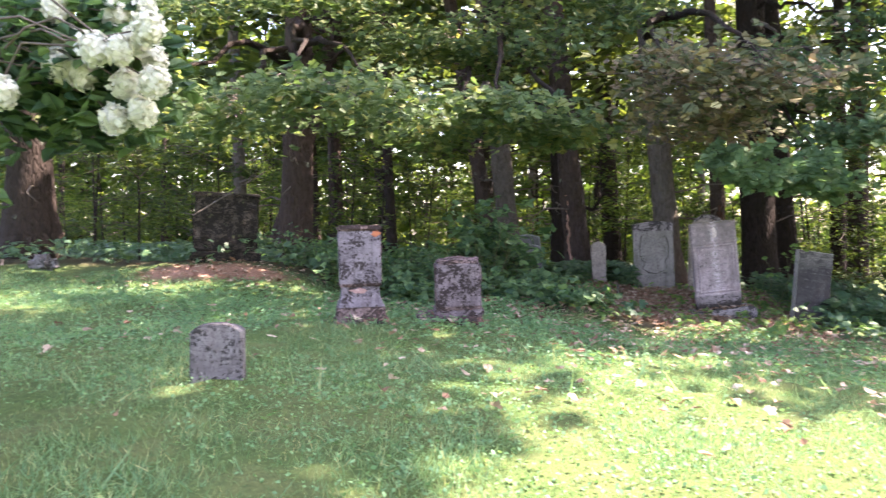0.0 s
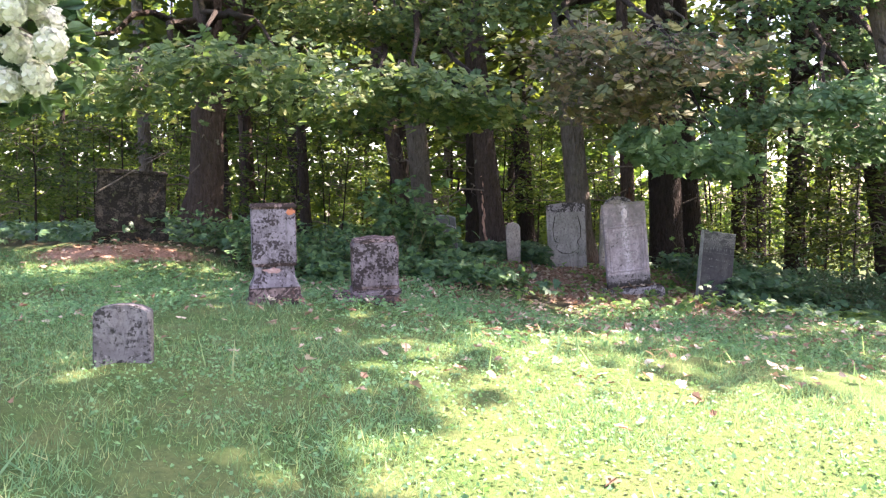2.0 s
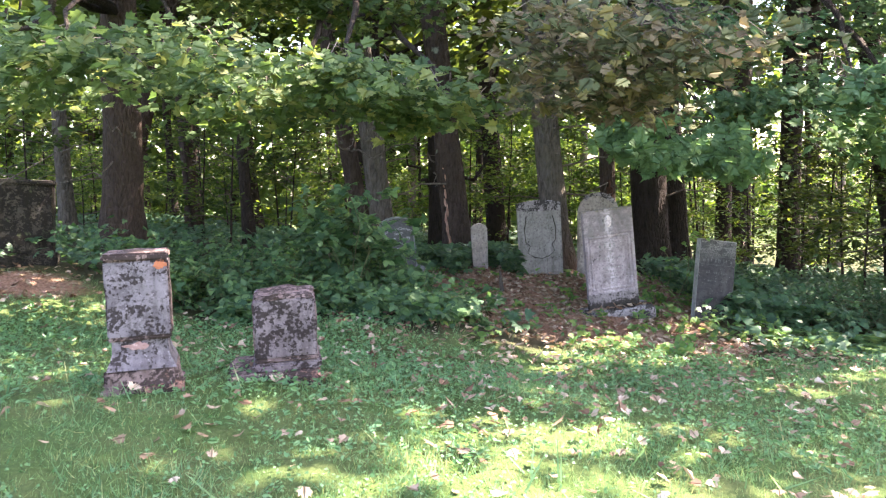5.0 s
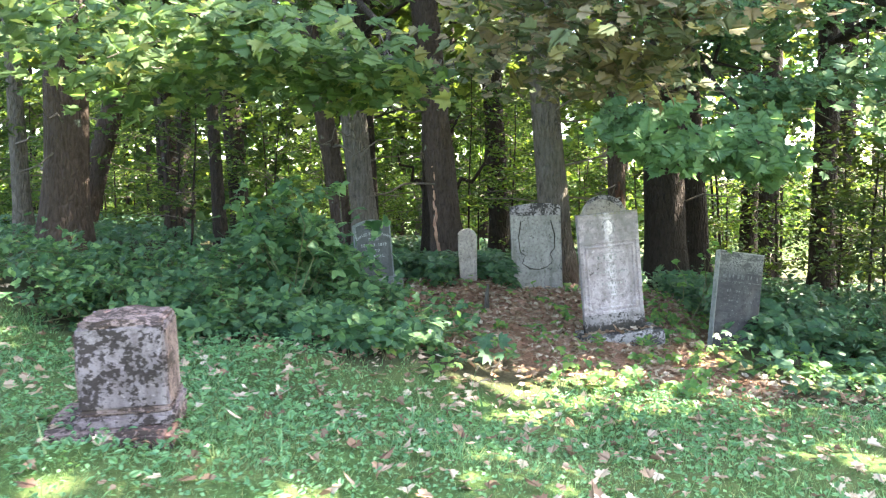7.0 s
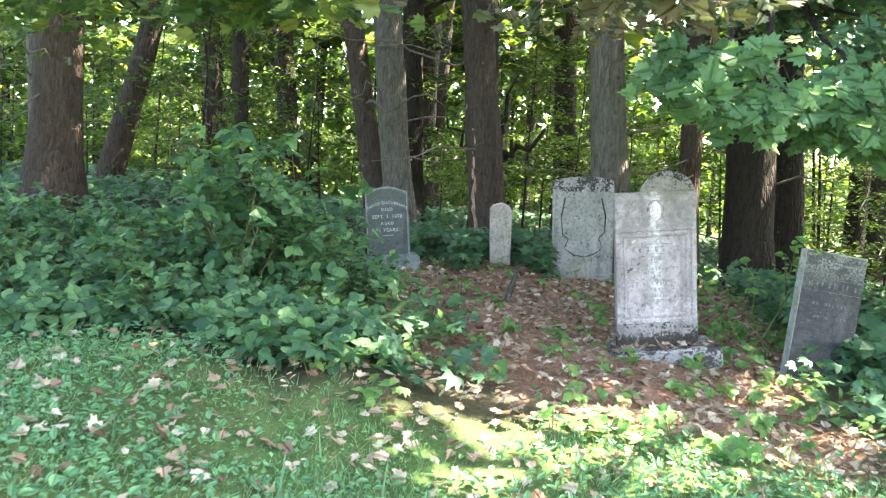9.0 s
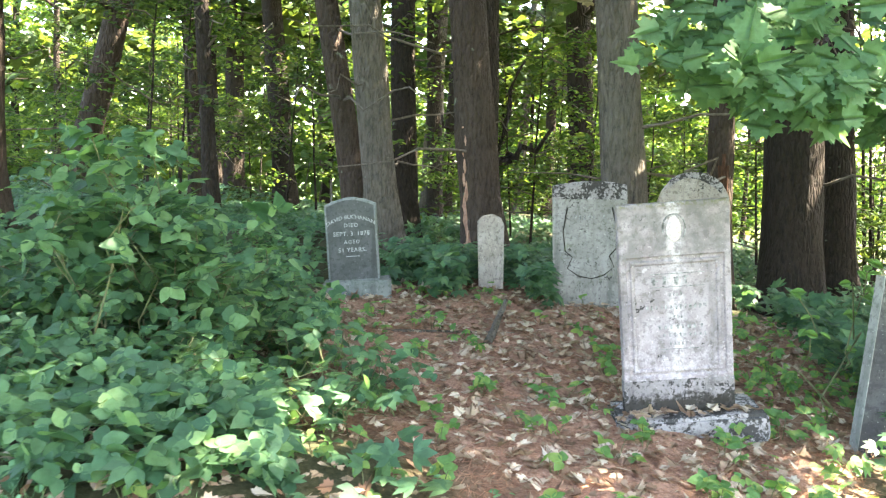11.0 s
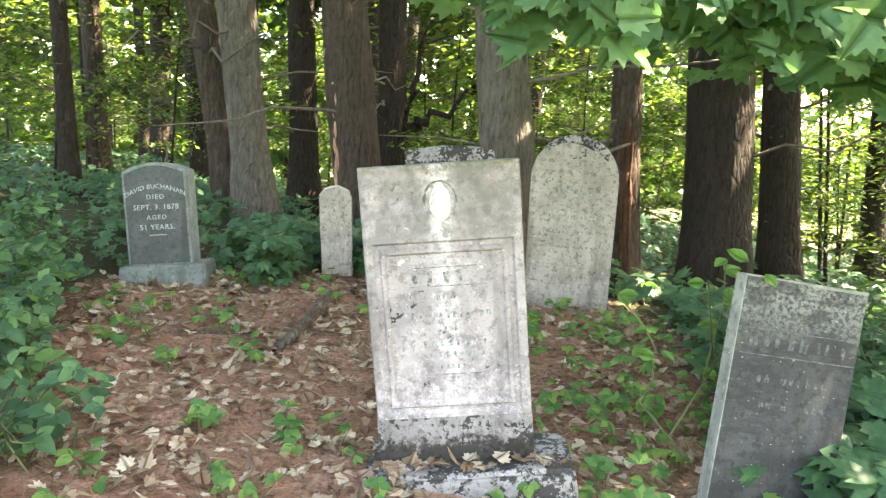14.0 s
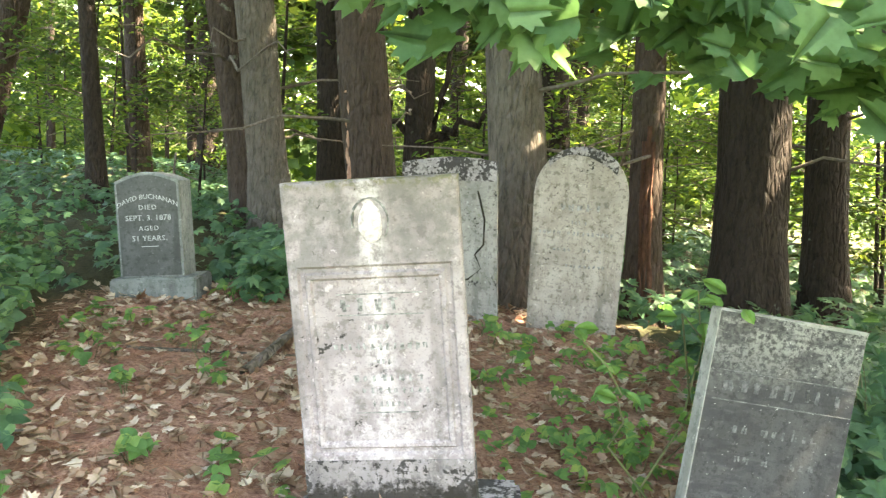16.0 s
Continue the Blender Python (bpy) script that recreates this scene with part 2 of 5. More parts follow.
# Mossy stone, its base colour deepened to stand for shade under the trees.
OLD_STONE = stone_material("mossy_shade_darkened_stone", (0.03, 0.024, 0.019), (0.08, 0.067, 0.052), (0.02, 0.015, 0.012), 0.50, (0.009, 0.0065, 0.0055), (0.07, 0.08, 0.038))
GREY_STONE = stone_material("grey_fieldstone", (0.085, 0.077, 0.077), (0.235, 0.215, 0.215), (0.042, 0.036, 0.036), 0.55)
CARVED_DARK = Mat("worn_carving")
CARVED_DARK = CARVED_DARK.finish(CARVED_DARK.ramp(CARVED_DARK.noise(45), [(0.38, (0.10, 0.095, 0.092)), (0.66, (0.36, 0.345, 0.335))]), 0.9)
CARVED_MARBLE = Mat("pale_marble_carving")
CARVED_MARBLE = CARVED_MARBLE.finish(CARVED_MARBLE.ramp(CARVED_MARBLE.noise(50), [(0.35, (0.36, 0.30, 0.30)), (0.6, (0.68, 0.59, 0.59))]), 0.85)
CARVED_PALE = Mat("pale_carving")
CARVED_PALE = CARVED_PALE.finish(CARVED_PALE.ramp(CARVED_PALE.noise(60), [(0.3, (0.24, 0.25, 0.245)), (0.7, (0.50, 0.51, 0.495))]), 0.85)
CARVED_SLATE = Mat("worn_slate_carving")
CARVED_SLATE = CARVED_SLATE.finish(CARVED_SLATE.ramp(CARVED_SLATE.noise(50), [(0.42, (0.055, 0.053, 0.056)), (0.72, (0.16, 0.156, 0.152))]), 0.9)

# ---- the lie of the land ----
LAND = [(0, 0, 0), (-3, 0, 0), (3, 0, 0), (0, -3, -0.1), (-6, -2, 0.0), (7, -2, -0.2), (0.3, 0.9, 0.2), (0.4, 1.8, 0.4), (-2, 2.2, 0.36), (2.5, 2.0, 0.30),
        (1.45, 3.58, 0.37), (1.92, 4.35, 0.35), (-1.28, 4.52, 0.58), (-1.6, 5.6, 0.62), (-0.2, 4.65, 0.5), (-0.8, 6.6, 0.70), (0.05, 6.85, 0.67), (0.5, 6.0, 0.5), (1.46, 6.39, 0.42),
        (2.6, 7.9, 0.26), (3.45, 10.6, 0.31), (2.4, 10.8, 0.36), (4.34, 9.73, 0.18), (2.6, 11.4, 0.41), (1.7, 13.3, 0.5), (4.6, 13.4, 0.47), (3.6, 13.6, 0.47), (2.7, 13.9, 0.6),
        (4.9, 10.7, 0.22), (0.9, 9.3, 0.66), (-3, 10.9, 1.06), (-4, 8.6, 0.75), (-6, 11.8, 1.05), (-7, 6, 0.6), (6.5, 9.5, -0.1), (7, 5, 0.0), (4, 5.5, 0.2), (4.2, 8.0, 0.22),
        (6.1, 15.2, 0.2), (9.5, 16.6, -0.3), (12, 22, -0.9), (0, 16, 0.8), (-3, 16, 1.0), (4, 20, 0.3), (-6, 24, 0.9), (2, 28, 0.2), (14, 12, -0.9), (-16, 14, 1.2), (20, 30, -2.0)]
LAND = np.array(LAND, float)


def land(x, y):
    """Height of the ground."""
    x, y = np.asarray(x, float), np.asarray(y, float)
    num, den = np.zeros_like(x), np.zeros_like(x)
    for px, py, pz in LAND:
        w = 1 / ((x - px) ** 2 + (y - py) ** 2 + 0.35) ** 1.6
        num, den = num + w * pz, den + w
    far = np.clip((np.hypot(x - 2, y - 10) - 22) / 40, 0, 1)
    return num / den * (1 - far) - 1.6 * far


def ground_at(x, y):
    return float(land(np.array([x]), np.array([y]))[0])


def litter(x, y):
    """1 where bare soil, needles and fallen leaves lie, 0 on lawn or among plants."""
    a = 1.25 - np.hypot((x - 3.2) / 1.95, (y - 11.9) / 2.55)
    a = a + 0.16 * np.sin(2.1 * x + 1.3 * y) + 0.10 * np.sin(3.7 * y - 2.9 * x)
    b = 1.1 - np.hypot((x + 2.9) / 0.95, (y - 10.0) / 0.42)
    return np.clip(np.maximum(a * 2.4, b * 3), 0, 1)


def lawn(x, y):
    """1 on mown grass, 0 in the woods."""
    edge = np.where(x < 1.5, 9.6 - 0.35 * np.clip(x, -4, 1.5) - 0.4 * np.exp(-((x - 1.0) / 0.9) ** 2), 9.1 - 0.32 * np.clip(x - 4, 0, 6)) + 0.2 * np.sin(2.3 * x)
    return np.clip((edge - y) * 2.5, 0, 1) * (1 - litter(x, y))


# ---- mesh helpers ----
rng = np.random.default_rng(11)


def mesh_np(name, verts, faces, material, smooth=False):
    """A mesh from arrays: verts (n, 3) and faces (m, k), all faces with k corners."""
    me = bpy.data.meshes.new(name)
    n, (m, k) = len(verts), faces.shape
    me.vertices.add(n)
    me.vertices.foreach_set("co", np.ascontiguousarray(verts, dtype=np.float32).ravel())
    me.loops.add(m * k)
    me.loops.foreach_set("vertex_index", np.ascontiguousarray(faces, dtype=np.int32).ravel())
    me.polygons.add(m)
    me.polygons.foreach_set("loop_start", np.arange(0, m * k, k, dtype=np.int32))
    if smooth:
        me.polygons.foreach_set("use_smooth", np.ones(m, dtype=bool))
    me.materials.append(material)
    me.update(calc_edges=True)
    me.validate()
    return me


def under(ob, parent):
    if parent is not None:
        ob.parent = parent
    return ob


def part(name, bm, material, parent=None, label="", smooth=False):
    """Links a bmesh as one mesh object, under a thing or a part."""
    me = bpy.data.meshes.new(name)
    bmesh.ops.recalc_face_normals(bm, faces=bm.faces)
    bm.to_mesh(me)
    bm.free()
    me.materials.append(material)
    if smooth:
        for p in me.polygons:
            p.use_smooth = True
    return tagged(under(new(name, me), parent), label)


def part_np(name, verts, faces, material, parent=None, label="", smooth=False):
    return tagged(under(new(name, mesh_np(name, verts, faces, material, smooth)), parent), label)


def thing(name, at, label, category, group="", kind="", turn=(0, 0, 0)):
    ob = new(name)
    ob.empty_display_size = 0.1
    ob.matrix_world = pose(*at, *turn)
    return tagged(ob, label, category, group, kind)


def tube(points, radii, sides=8, rough=0.0):
    """Verts and quads of a tapering tube along points."""
    points, radii = np.asarray(points, float), np.asarray(radii, float)
    n = len(points)
    along = np.gradient(points, axis=0)
    along /= np.linalg.norm(along, axis=1, keepdims=True) + 1e-9
    ref = np.where(np.abs(along[:, 2:3]) > 0.9, np.array([[1.0, 0, 0]]), np.array([[0, 0, 1.0]]))
    u = np.cross(along, ref)
    u /= np.linalg.norm(u, axis=1, keepdims=True)
    v = np.cross(along, u)
    a = np.linspace(0, 2 * np.pi, sides, endpoint=False)
    ring = np.cos(a)[None, :, None] * u[:, None] + np.sin(a)[None, :, None] * v[:, None]
    r = radii[:, None] * (1 + rough * rng.standard_normal((n, sides)))
    verts = (points[:, None] + ring * r[..., None]).reshape(-1, 3)
    i, j = np.meshgrid(np.arange(n - 1), np.arange(sides), indexing="ij")
    i, j = i.ravel(), j.ravel()
    j2 = (j + 1) % sides
    return verts, np.stack([i * sides + j, i * sides + j2, (i + 1) * sides + j2, (i + 1) * sides + j], 1)


def joined(pieces):
    verts, faces, base = [], [], 0
    for v, f in pieces:
        verts.append(v)
        faces.append(f + base)
        base += len(v)
    return np.concatenate(verts), np.concatenate(faces)


def scatter(template, face, at, size, normal_spread=0.7, up=(0, 0, 1), curl=0.0, heading=None):
    """Copies of a leaf (template verts lie in x, y; the stalk is at the origin, the tip on +y) at places, each turned by chance round a
    normal that strays from up."""
    n, t = len(at), np.asarray(template, float)
    nor = np.asarray(up, float) + normal_spread * rng.standard_normal((n, 3))
    nor /= np.linalg.norm(nor, axis=1, keepdims=True)
    a = rng.uniform(0, 2 * np.pi, n) if heading is None else heading
    d = np.stack([np.cos(a), np.sin(a), np.zeros(n)], 1)
    d -= (d * nor).sum(1, keepdims=True) * nor
    d /= np.linalg.norm(d, axis=1, keepdims=True) + 1e-9
    s = np.cross(d, nor)
    size = np.broadcast_to(size, (n,))
    tz = np.broadcast_to(t[:, 2], (n, len(t)))
    if curl:
        bend = curl * rng.standard_normal((n, 2))
        tz = tz + bend[:, :1] * t[None, :, 1] ** 2 + bend[:, 1:] * np.abs(t[None, :, 0]) * 0.8
    v = at[:, None] + size[:, None, None] * (t[None, :, 0, None] * s[:, None] + t[None, :, 1, None] * d[:, None] + tz[..., None] * nor[:, None])
    f = (np.asarray(face)[None] + (np.arange(n) * len(t))[:, None, None]).reshape(-1, len(face[0]))
    return v.reshape(-1, 3), f


# leaf outlines: one half each side of the midrib, so that the blade folds a little
def maple():
    half = [(0, 0), (0.16, -0.06), (0.42, 0.02), (0.33, 0.14), (0.56, 0.34), (0.40, 0.40), (0.44, 0.58), (0.22, 0.50), (0.17, 0.74), (0.08, 0.70), (0, 1.0)]
    r = [(x, y, 0.16 * x - 0.10 * y * y) for x, y in half]
    l = [(-x, y, z) for x, y, z in r[1:-1]]
    n = len(r)
    return r + l, [list(range(n)), [0, *range(n, n + len(l)), n - 1]]


def oval(w=0.3):
    r = [(0, 0, 0), (w * 0.8, 0.25, 0.06), (w, 0.5, 0.06), (w * 0.6, 0.8, 0.0), (0, 1, -0.08)]
    l = [(-x, y, z) for x, y, z in r[1:-1]]
    return r + l, [[0, 1, 2, 3, 4], [0, 5, 6, 7, 4]]


def kite(w=0.36):
    return [(0, 0, 0), (w, 0.45, 0.05), (0, 1, -0.05), (-w, 0.45, 0.05)], [[0, 1, 2, 3]]


def blade():
    return [(-0.04, 0, 0), (0.04, 0, 0), (0.006, 1, 0.16), (-0.006, 1, 0.16)], [[0, 1, 2, 3]]


def palmate(leaflets=5):
    """Several leaflets from one point (creeper)."""
    v, f = [], []
    for k in range(leaflets):
        a = (k - (leaflets - 1) / 2) * (2.3 / (leaflets - 1))
        s = 1.0 - 0.12 * abs(k - (leaflets - 1) / 2)
        b = len(v)
        for x, y, z in [(0, 0.04, 0), (0.15, 0.34, 0.04), (0.2, 0.6, 0.03), (0, 1, -0.12), (-0.2, 0.6, 0.03), (-0.15, 0.34, 0.04)]:
            x, y = x * s, y * s
            v.append((x * math.cos(a) + y * math.sin(a), -x * math.sin(a) + y * math.cos(a), z))
        f.append([b, b + 1, b + 2, b + 3, b + 4, b + 5])
    return v, f


def blob(n, centre, radii, hollow=0.0):
    """Random places in an ellipsoid."""
    d = rng.standard_normal((n, 3))
    d /= np.linalg.norm(d, axis=1, keepdims=True)
    r = (hollow + (1 - hollow) * rng.uniform(0, 1, n)) ** (1 / 2.2)
    return np.asarray(centre) + d * r[:, None] * np.asarray(radii)

# ---- ground ----


def ground_sheet():
    near_x, near_y = np.arange(-9, 10.01, 0.14), np.arange(-2, 17.01, 0.14)
    grow = np.cumsum(0.2 * 1.16 ** np.arange(38))
    xs = np.concatenate([-9 - grow[::-1], near_x, 10 + grow])
    ys = np.concatenate([-2 - grow[::-1], near_y, 17 + grow])
    X, Y = np.meshgrid(xs, ys)
    Z = land(X, Y)
    Z += 0.016 * np.sin(5.1 * X + 1.7 * Y) * np.sin(4.3 * Y - 1.1 * X) + 0.012 * rng.standard_normal(X.shape) * (np.hypot(X, Y - 8) < 14)
    w, h = len(xs), len(ys)
    v = np.stack([X, Y, Z], -1).reshape(-1, 3)
    j, i = np.meshgrid(np.arange(h - 1), np.arange(w - 1), indexing="ij")
    q = (j * w + i).ravel()
    f = np.stack([q, q + 1, q + w + 1, q + w], 1)
    k = Mat("ground_soil")
    fine, coarse = k.noise(38, 6, 0.7), k.noise(2.2, 5)
    soil = k.ramp(fine, [(0.32, (0.11, 0.06, 0.043)), (0.5, (0.30, 0.165, 0.12)), (0.68, (0.44, 0.28, 0.21))])
    turf = k.mix(k.step(coarse, 0.35, 0.65), k.ramp(fine, [(0.3, (0.03, 0.056, 0.017)), (0.7, (0.08, 0.13, 0.04))]), k.ramp(fine, [(0.3, (0.042, 0.066, 0.022)), (0.7, (0.115, 0.135, 0.052))]))
    duff = k.ramp(fine, [(0.3, (0.025, 0.026, 0.014)), (0.7, (0.075, 0.07, 0.038))])
    at = k.t.nodes.new("ShaderNodeAttribute")
    at.attribute_name = "cover"
    split = k.t.nodes.new("ShaderNodeSeparateColor")
    k.link(at.outputs["Color"], split.inputs[0])
    col = k.mix(split.outputs[1], duff, turf)
    col = k.mix(split.outputs[0], col, soil)
    m = k.finish(col, 0.95, fine, 0.02, 0.8, 0.1)
    me = mesh_np("ground", v, f, m, True)
    cover = me.color_attributes.new("cover", "FLOAT_COLOR", "POINT")
    c = np.ones((len(v), 4), np.float32)
    c[:, 0] = litter(v[:, 0], v[:, 1])
    meadow = np.clip((np.hypot(v[:, 0] - 2, v[:, 1] - 10) - 30) / 8, 0, 1)
    c[:, 1] = np.maximum(lawn(v[:, 0], v[:, 1]), meadow)
    c[:, 2] = 0
    cover.data.foreach_set("color", c.ravel())
    return tagged(new("ground", me), "uneven lawn, bare reddish soil and woodland floor", "ground", kind="structure")


ground_sheet()

# ---- trees ----
MAPLE, OVAL, KITE = maple(), oval(), kite()


def trunk_line(x, y, height, lean, bend=0.05):
    z0 = ground_at(x, y) - 0.15
    s = np.linspace(0, 1, 18) ** 1.35
    wob = bend * np.cumsum(rng.standard_normal((18, 2)), axis=0) * 0.25
    return np.stack([x + math.tan(radians(lean[0])) * height * s + wob[:, 0] * s, y + math.tan(radians(lean[1])) * height * s + wob[:, 1] * s, z0 + height * s], 1)


def limb_line(a, b, sag=0.5, n=9):
    s = np.linspace(0, 1, n)[:, None]
    p = np.asarray(a) * (1 - s) + np.asarray(b) * s
    p[:, 2] += sag * np.sin(np.pi * s[:, 0]) + 0.0
    p[1:-1] += 0.07 * rng.standard_normal((n - 2, 3))
    return p


def tree(name, x, y, width, height, lean=(0, 0), bark=None, sprays=(), canopy=(0, 0, 0), label="", group="", stubs=6, leaf=1.0):
    """A tree with trunk, limbs that end in sprays of leaves, and a high canopy.
    sprays: (centre, radii, count, leaf size, leaf material); canopy: (bottom, radius, count)."""
    z0 = ground_at(x, y)
    ob = thing(name, (x, y, z0), label, "tree", group)
    shift = np.array([x, y, z0])
    line = trunk_line(x, y, height, lean)
    up = line[:, 2] - z0
    rad = width / 2 * (1 - 0.62 * up / height) * (1 + 0.55 * np.exp(-np.clip(up, 0, None) / 0.28))
    rad = np.clip(rad, 0.01, None)
    part_np("trunk", *(lambda v, f: (v - shift, f))(*tube(line, rad, 12, 0.045)), bark or BARK, ob, smooth=True)

    def on_trunk(z):
        return np.array([np.interp(z, line[:, 2], line[:, i]) for i in range(3)])

    # dead stubs and thin dry branches low on the trunk
    for _ in range(stubs):
        z = z0 + rng.uniform(1.0, 5.0)
        a = on_trunk(z)
        ang, ln = rng.uniform(0, 2 * np.pi), rng.uniform(0.6, 2.2)
        b = a + np.array([math.cos(ang) * ln, math.sin(ang) * ln, rng.uniform(-0.35, 0.35)])
        v, f = tube(limb_line(a, b, 0.05, 6), np.linspace(0.02, 0.005, 6), 5)
        part_np("dead_branch", v - shift, f, TWIG, ob)
    leaves = {}
    for centre, radii, count, size, mat in sprays:
        centre, radii = np.asarray(centre, float), np.asarray(radii, float)
        a = on_trunk(min(centre[2] + 0.3 + 0.25 * np.hypot(*(centre[:2] - [x, y])), height * 0.8))
        reach = float(np.linalg.norm(centre - a))
        pieces = [tube(limb_line(a, centre, 0.08 * reach, 9), np.linspace(0.012 + 0.012 * reach, 0.007, 9), 6)]
        tips = blob(max(6, count // (16 if mat is LEAF_DRY else 40)), centre, radii * (1.3 if mat is LEAF_DRY else 0.95))
        for tip in tips:
            pieces.append(tube(limb_line(centre - (centre - a) * rng.uniform(0, 0.35), tip, 0.05, 5), np.linspace(0.008, 0.003, 5), 4))
        v, f = pieces[0]
        part_np("limb", v - shift, f, TWIG if reach < 3 else BARK_DARK, ob)
        v, f = joined(pieces[1:])
        tagged(part_np("twig_spray", v - shift, f, TWIG, ob), kind="stuff")
        # leaves hang in flat layers round the twig tips
        pick = tips[rng.integers(0, len(tips), count)]
        p = pick + rng.standard_normal((count, 3)) * np.minimum(radii * 0.32, [0.27, 0.27, 0.08])
        leaves.setdefault(mat, []).append(scatter(*MAPLE, p, size * rng.uniform(0.6, 1.15, count), 0.42, (0.0, -1.5, 0.8) if size > 0.14 else (0.0, -0.7, 1), 0.25))
    for mat, sets in leaves.items():
        v, f = joined(sets)
        part_np("crown", v - shift, f, mat, ob)
    bottom, radius, count = canopy
    if count:
        # high canopy in clumps round the upper trunk
        clumps = []
        for _ in range(max(5, count // 110)):
            z = rng.uniform(bottom, height)
            r = radius * math.sqrt(rng.uniform(0.02, 1)) * (1.15 - 0.6 * (z - bottom) / max(1, height - bottom))
            ang = rng.uniform(0, 2 * np.pi)
            clumps.append(on_trunk(z) + np.array([r * math.cos(ang), r * math.sin(ang), 0]))
        clumps = np.array(clumps)
        for c in clumps:
            v, f = tube(limb_line(on_trunk(max(c[2] - 0.8, z0 + 2)), c, 0.1, 6), np.linspace(0.05, 0.01, 6), 5)
            part_np("limb", v - shift, f, bark or BARK, ob)
        p = clumps[rng.integers(0, len(clumps), count)] + rng.standard_normal((count, 3)) * np.array([0.55, 0.55, 0.28])
        v, f = scatter(*KITE, p, leaf * rng.uniform(0.2, 0.42, count), 0.5)
        part_np("canopy", v - shift, f, LEAF_WOODS, ob)
    return ob


def spray_field(xs, ys, zs, n, mat, size=0.12, count=340):
    out = []
    for _ in range(n):
        c = (rng.uniform(*xs), rng.uniform(*ys), rng.uniform(*zs))
        out.append((c, (rng.uniform(0.6, 1.0), rng.uniform(0.5, 0.8), rng.uniform(0.2, 0.4)), count, size, mat))
    return out


rng = np.random.default_rng(21)
TALL = "tall trees of the wood"
L_, D_, Y_ = LEAF_MAPLE, LEAF_DRY, LEAF_SUNNY
tree("maple_tree", -2.67, 14.4, 0.62, 15, (1, 0), BARK,
     [((-1.35, 7.8, 2.75), (0.75, 0.6, 0.22), 520, 0.115, Y_), ((-2.3, 8.4, 2.65), (0.8, 0.6, 0.25), 480, 0.115, Y_), ((-0.75, 9.2, 2.95), (0.8, 0.6, 0.3), 480, 0.115, Y_),
      ((-3.6, 9.3, 2.9), (0.9, 0.7, 0.3), 420, 0.115, Y_)] + spray_field((-4.5, 0), (10, 13), (3.0, 5.2), 10, Y_),
     (6.5, 3.2, 1000), "tall maple with brown bark and drooping leafy limbs", TALL)
tree("maple_tree", 1.46, 16.3, 0.44, 16, (-6.3, 0), BARK_GREY,
     [((0.6, 8.1, 2.62), (0.7, 0.55, 0.2), 560, 0.12, Y_), ((0.05, 8.8, 2.6), (0.7, 0.6, 0.25), 460, 0.12, Y_), ((1.35, 8.4, 2.5), (0.5, 0.5, 0.18), 360, 0.12, Y_)]
     + spray_field((-1.0, 2.5), (10, 13), (3.3, 5.4), 8, Y_), (7, 3.0, 420), "tall leaning maple with grey furrowed bark", TALL)
tree("pine_tree", 1.12, 16.6, 0.34, 17, (-9.6, 0), BARK, (), (7, 3.0, 420), "tall slender pine leaning beside another trunk", TALL)
tree("maple_tree", 4.16, 14.4, 0.47, 15, (-5.6, 0), BARK_GREY,
     [((2.2, 7.8, 2.9), (0.6, 0.55, 0.3), 480, 0.115, D_), ((3.1, 7.5, 2.95), (0.6, 0.5, 0.25), 420, 0.115, D_), ((2.8, 8.2, 2.62), (0.7, 0.5, 0.16), 420, 0.115, D_),
      ((2.9, 10.1, 2.9), (0.7, 0.5, 0.2), 200, 0.115, D_), ((3.6, 10.6, 2.85), (0.6, 0.5, 0.15), 160, 0.115, D_)] + spray_field((1.8, 4.5), (10.5, 13), (3.8, 5.6), 4, L_),
     (7, 2.6, 420), "tall grey-barked maple with drying leaves on its low limbs", TALL)
tree("maple_tree", 6.16, 15.37, 0.66, 17, (-2.4, 0), BARK_DARK,
     [((4.3, 10.3, 2.12), (0.5, 0.35, 0.2), 250, 0.15, LEAF_NEAR), ((3.8, 10.25, 2.36), (0.5, 0.4, 0.2), 170, 0.15, LEAF_NEAR), ((5.0, 10.45, 2.2), (0.6, 0.45, 0.26), 280, 0.15, LEAF_NEAR), ((5.6, 11.6, 2.9), (0.9, 0.7, 0.35), 420, 0.13, L_)]
     + spray_field((4.8, 8.0), (11, 13.5), (3.4, 5.4), 7, L_), (7, 3.2, 1000), "thick dark-barked maple with low green limbs", TALL)
tree("maple_tree", 9.57, 16.6, 0.45, 15, (0, 0), BARK_DARK,
     [((5.2, 8.45, 2.6), (0.6, 0.5, 0.25), 460, 0.12, L_), ((6.0, 8.9, 2.35), (0.65, 0.5, 0.25), 460, 0.12, L_), ((6.6, 8.7, 2.9), (0.8, 0.6, 0.35), 460, 0.12, L_), ((7.2, 9.4, 2.2), (0.7, 0.5, 0.3), 420, 0.12, L_)]
     + spray_field((6.5, 10.5), (10, 13.5), (2.6, 5.4), 9, L_), (6.5, 3.0, 1300), "dark maple at the wood's edge with bright drooping leaves", TALL)
pine = tree("pine_tree", 2.73, 15.6, 0.49, 18, (-6.1, 0), BARK, (), (8, 2.8, 420), "pine with a torn strip of bare reddish wood", TALL)
tree("pine_tree", 4.6, 21.36, 0.5, 17, (-3.4, 0), BARK_DARK, (), (4.6, 3.0, 2200), "straight dark pine deep in the wood", TALL)
tree("pine_tree", 7.36, 16.8, 0.46, 16, (-4.5, 0), BARK_DARK, (), (7, 3.0, 2000), "straight dark pine trunk beside a thicker tree", TALL)
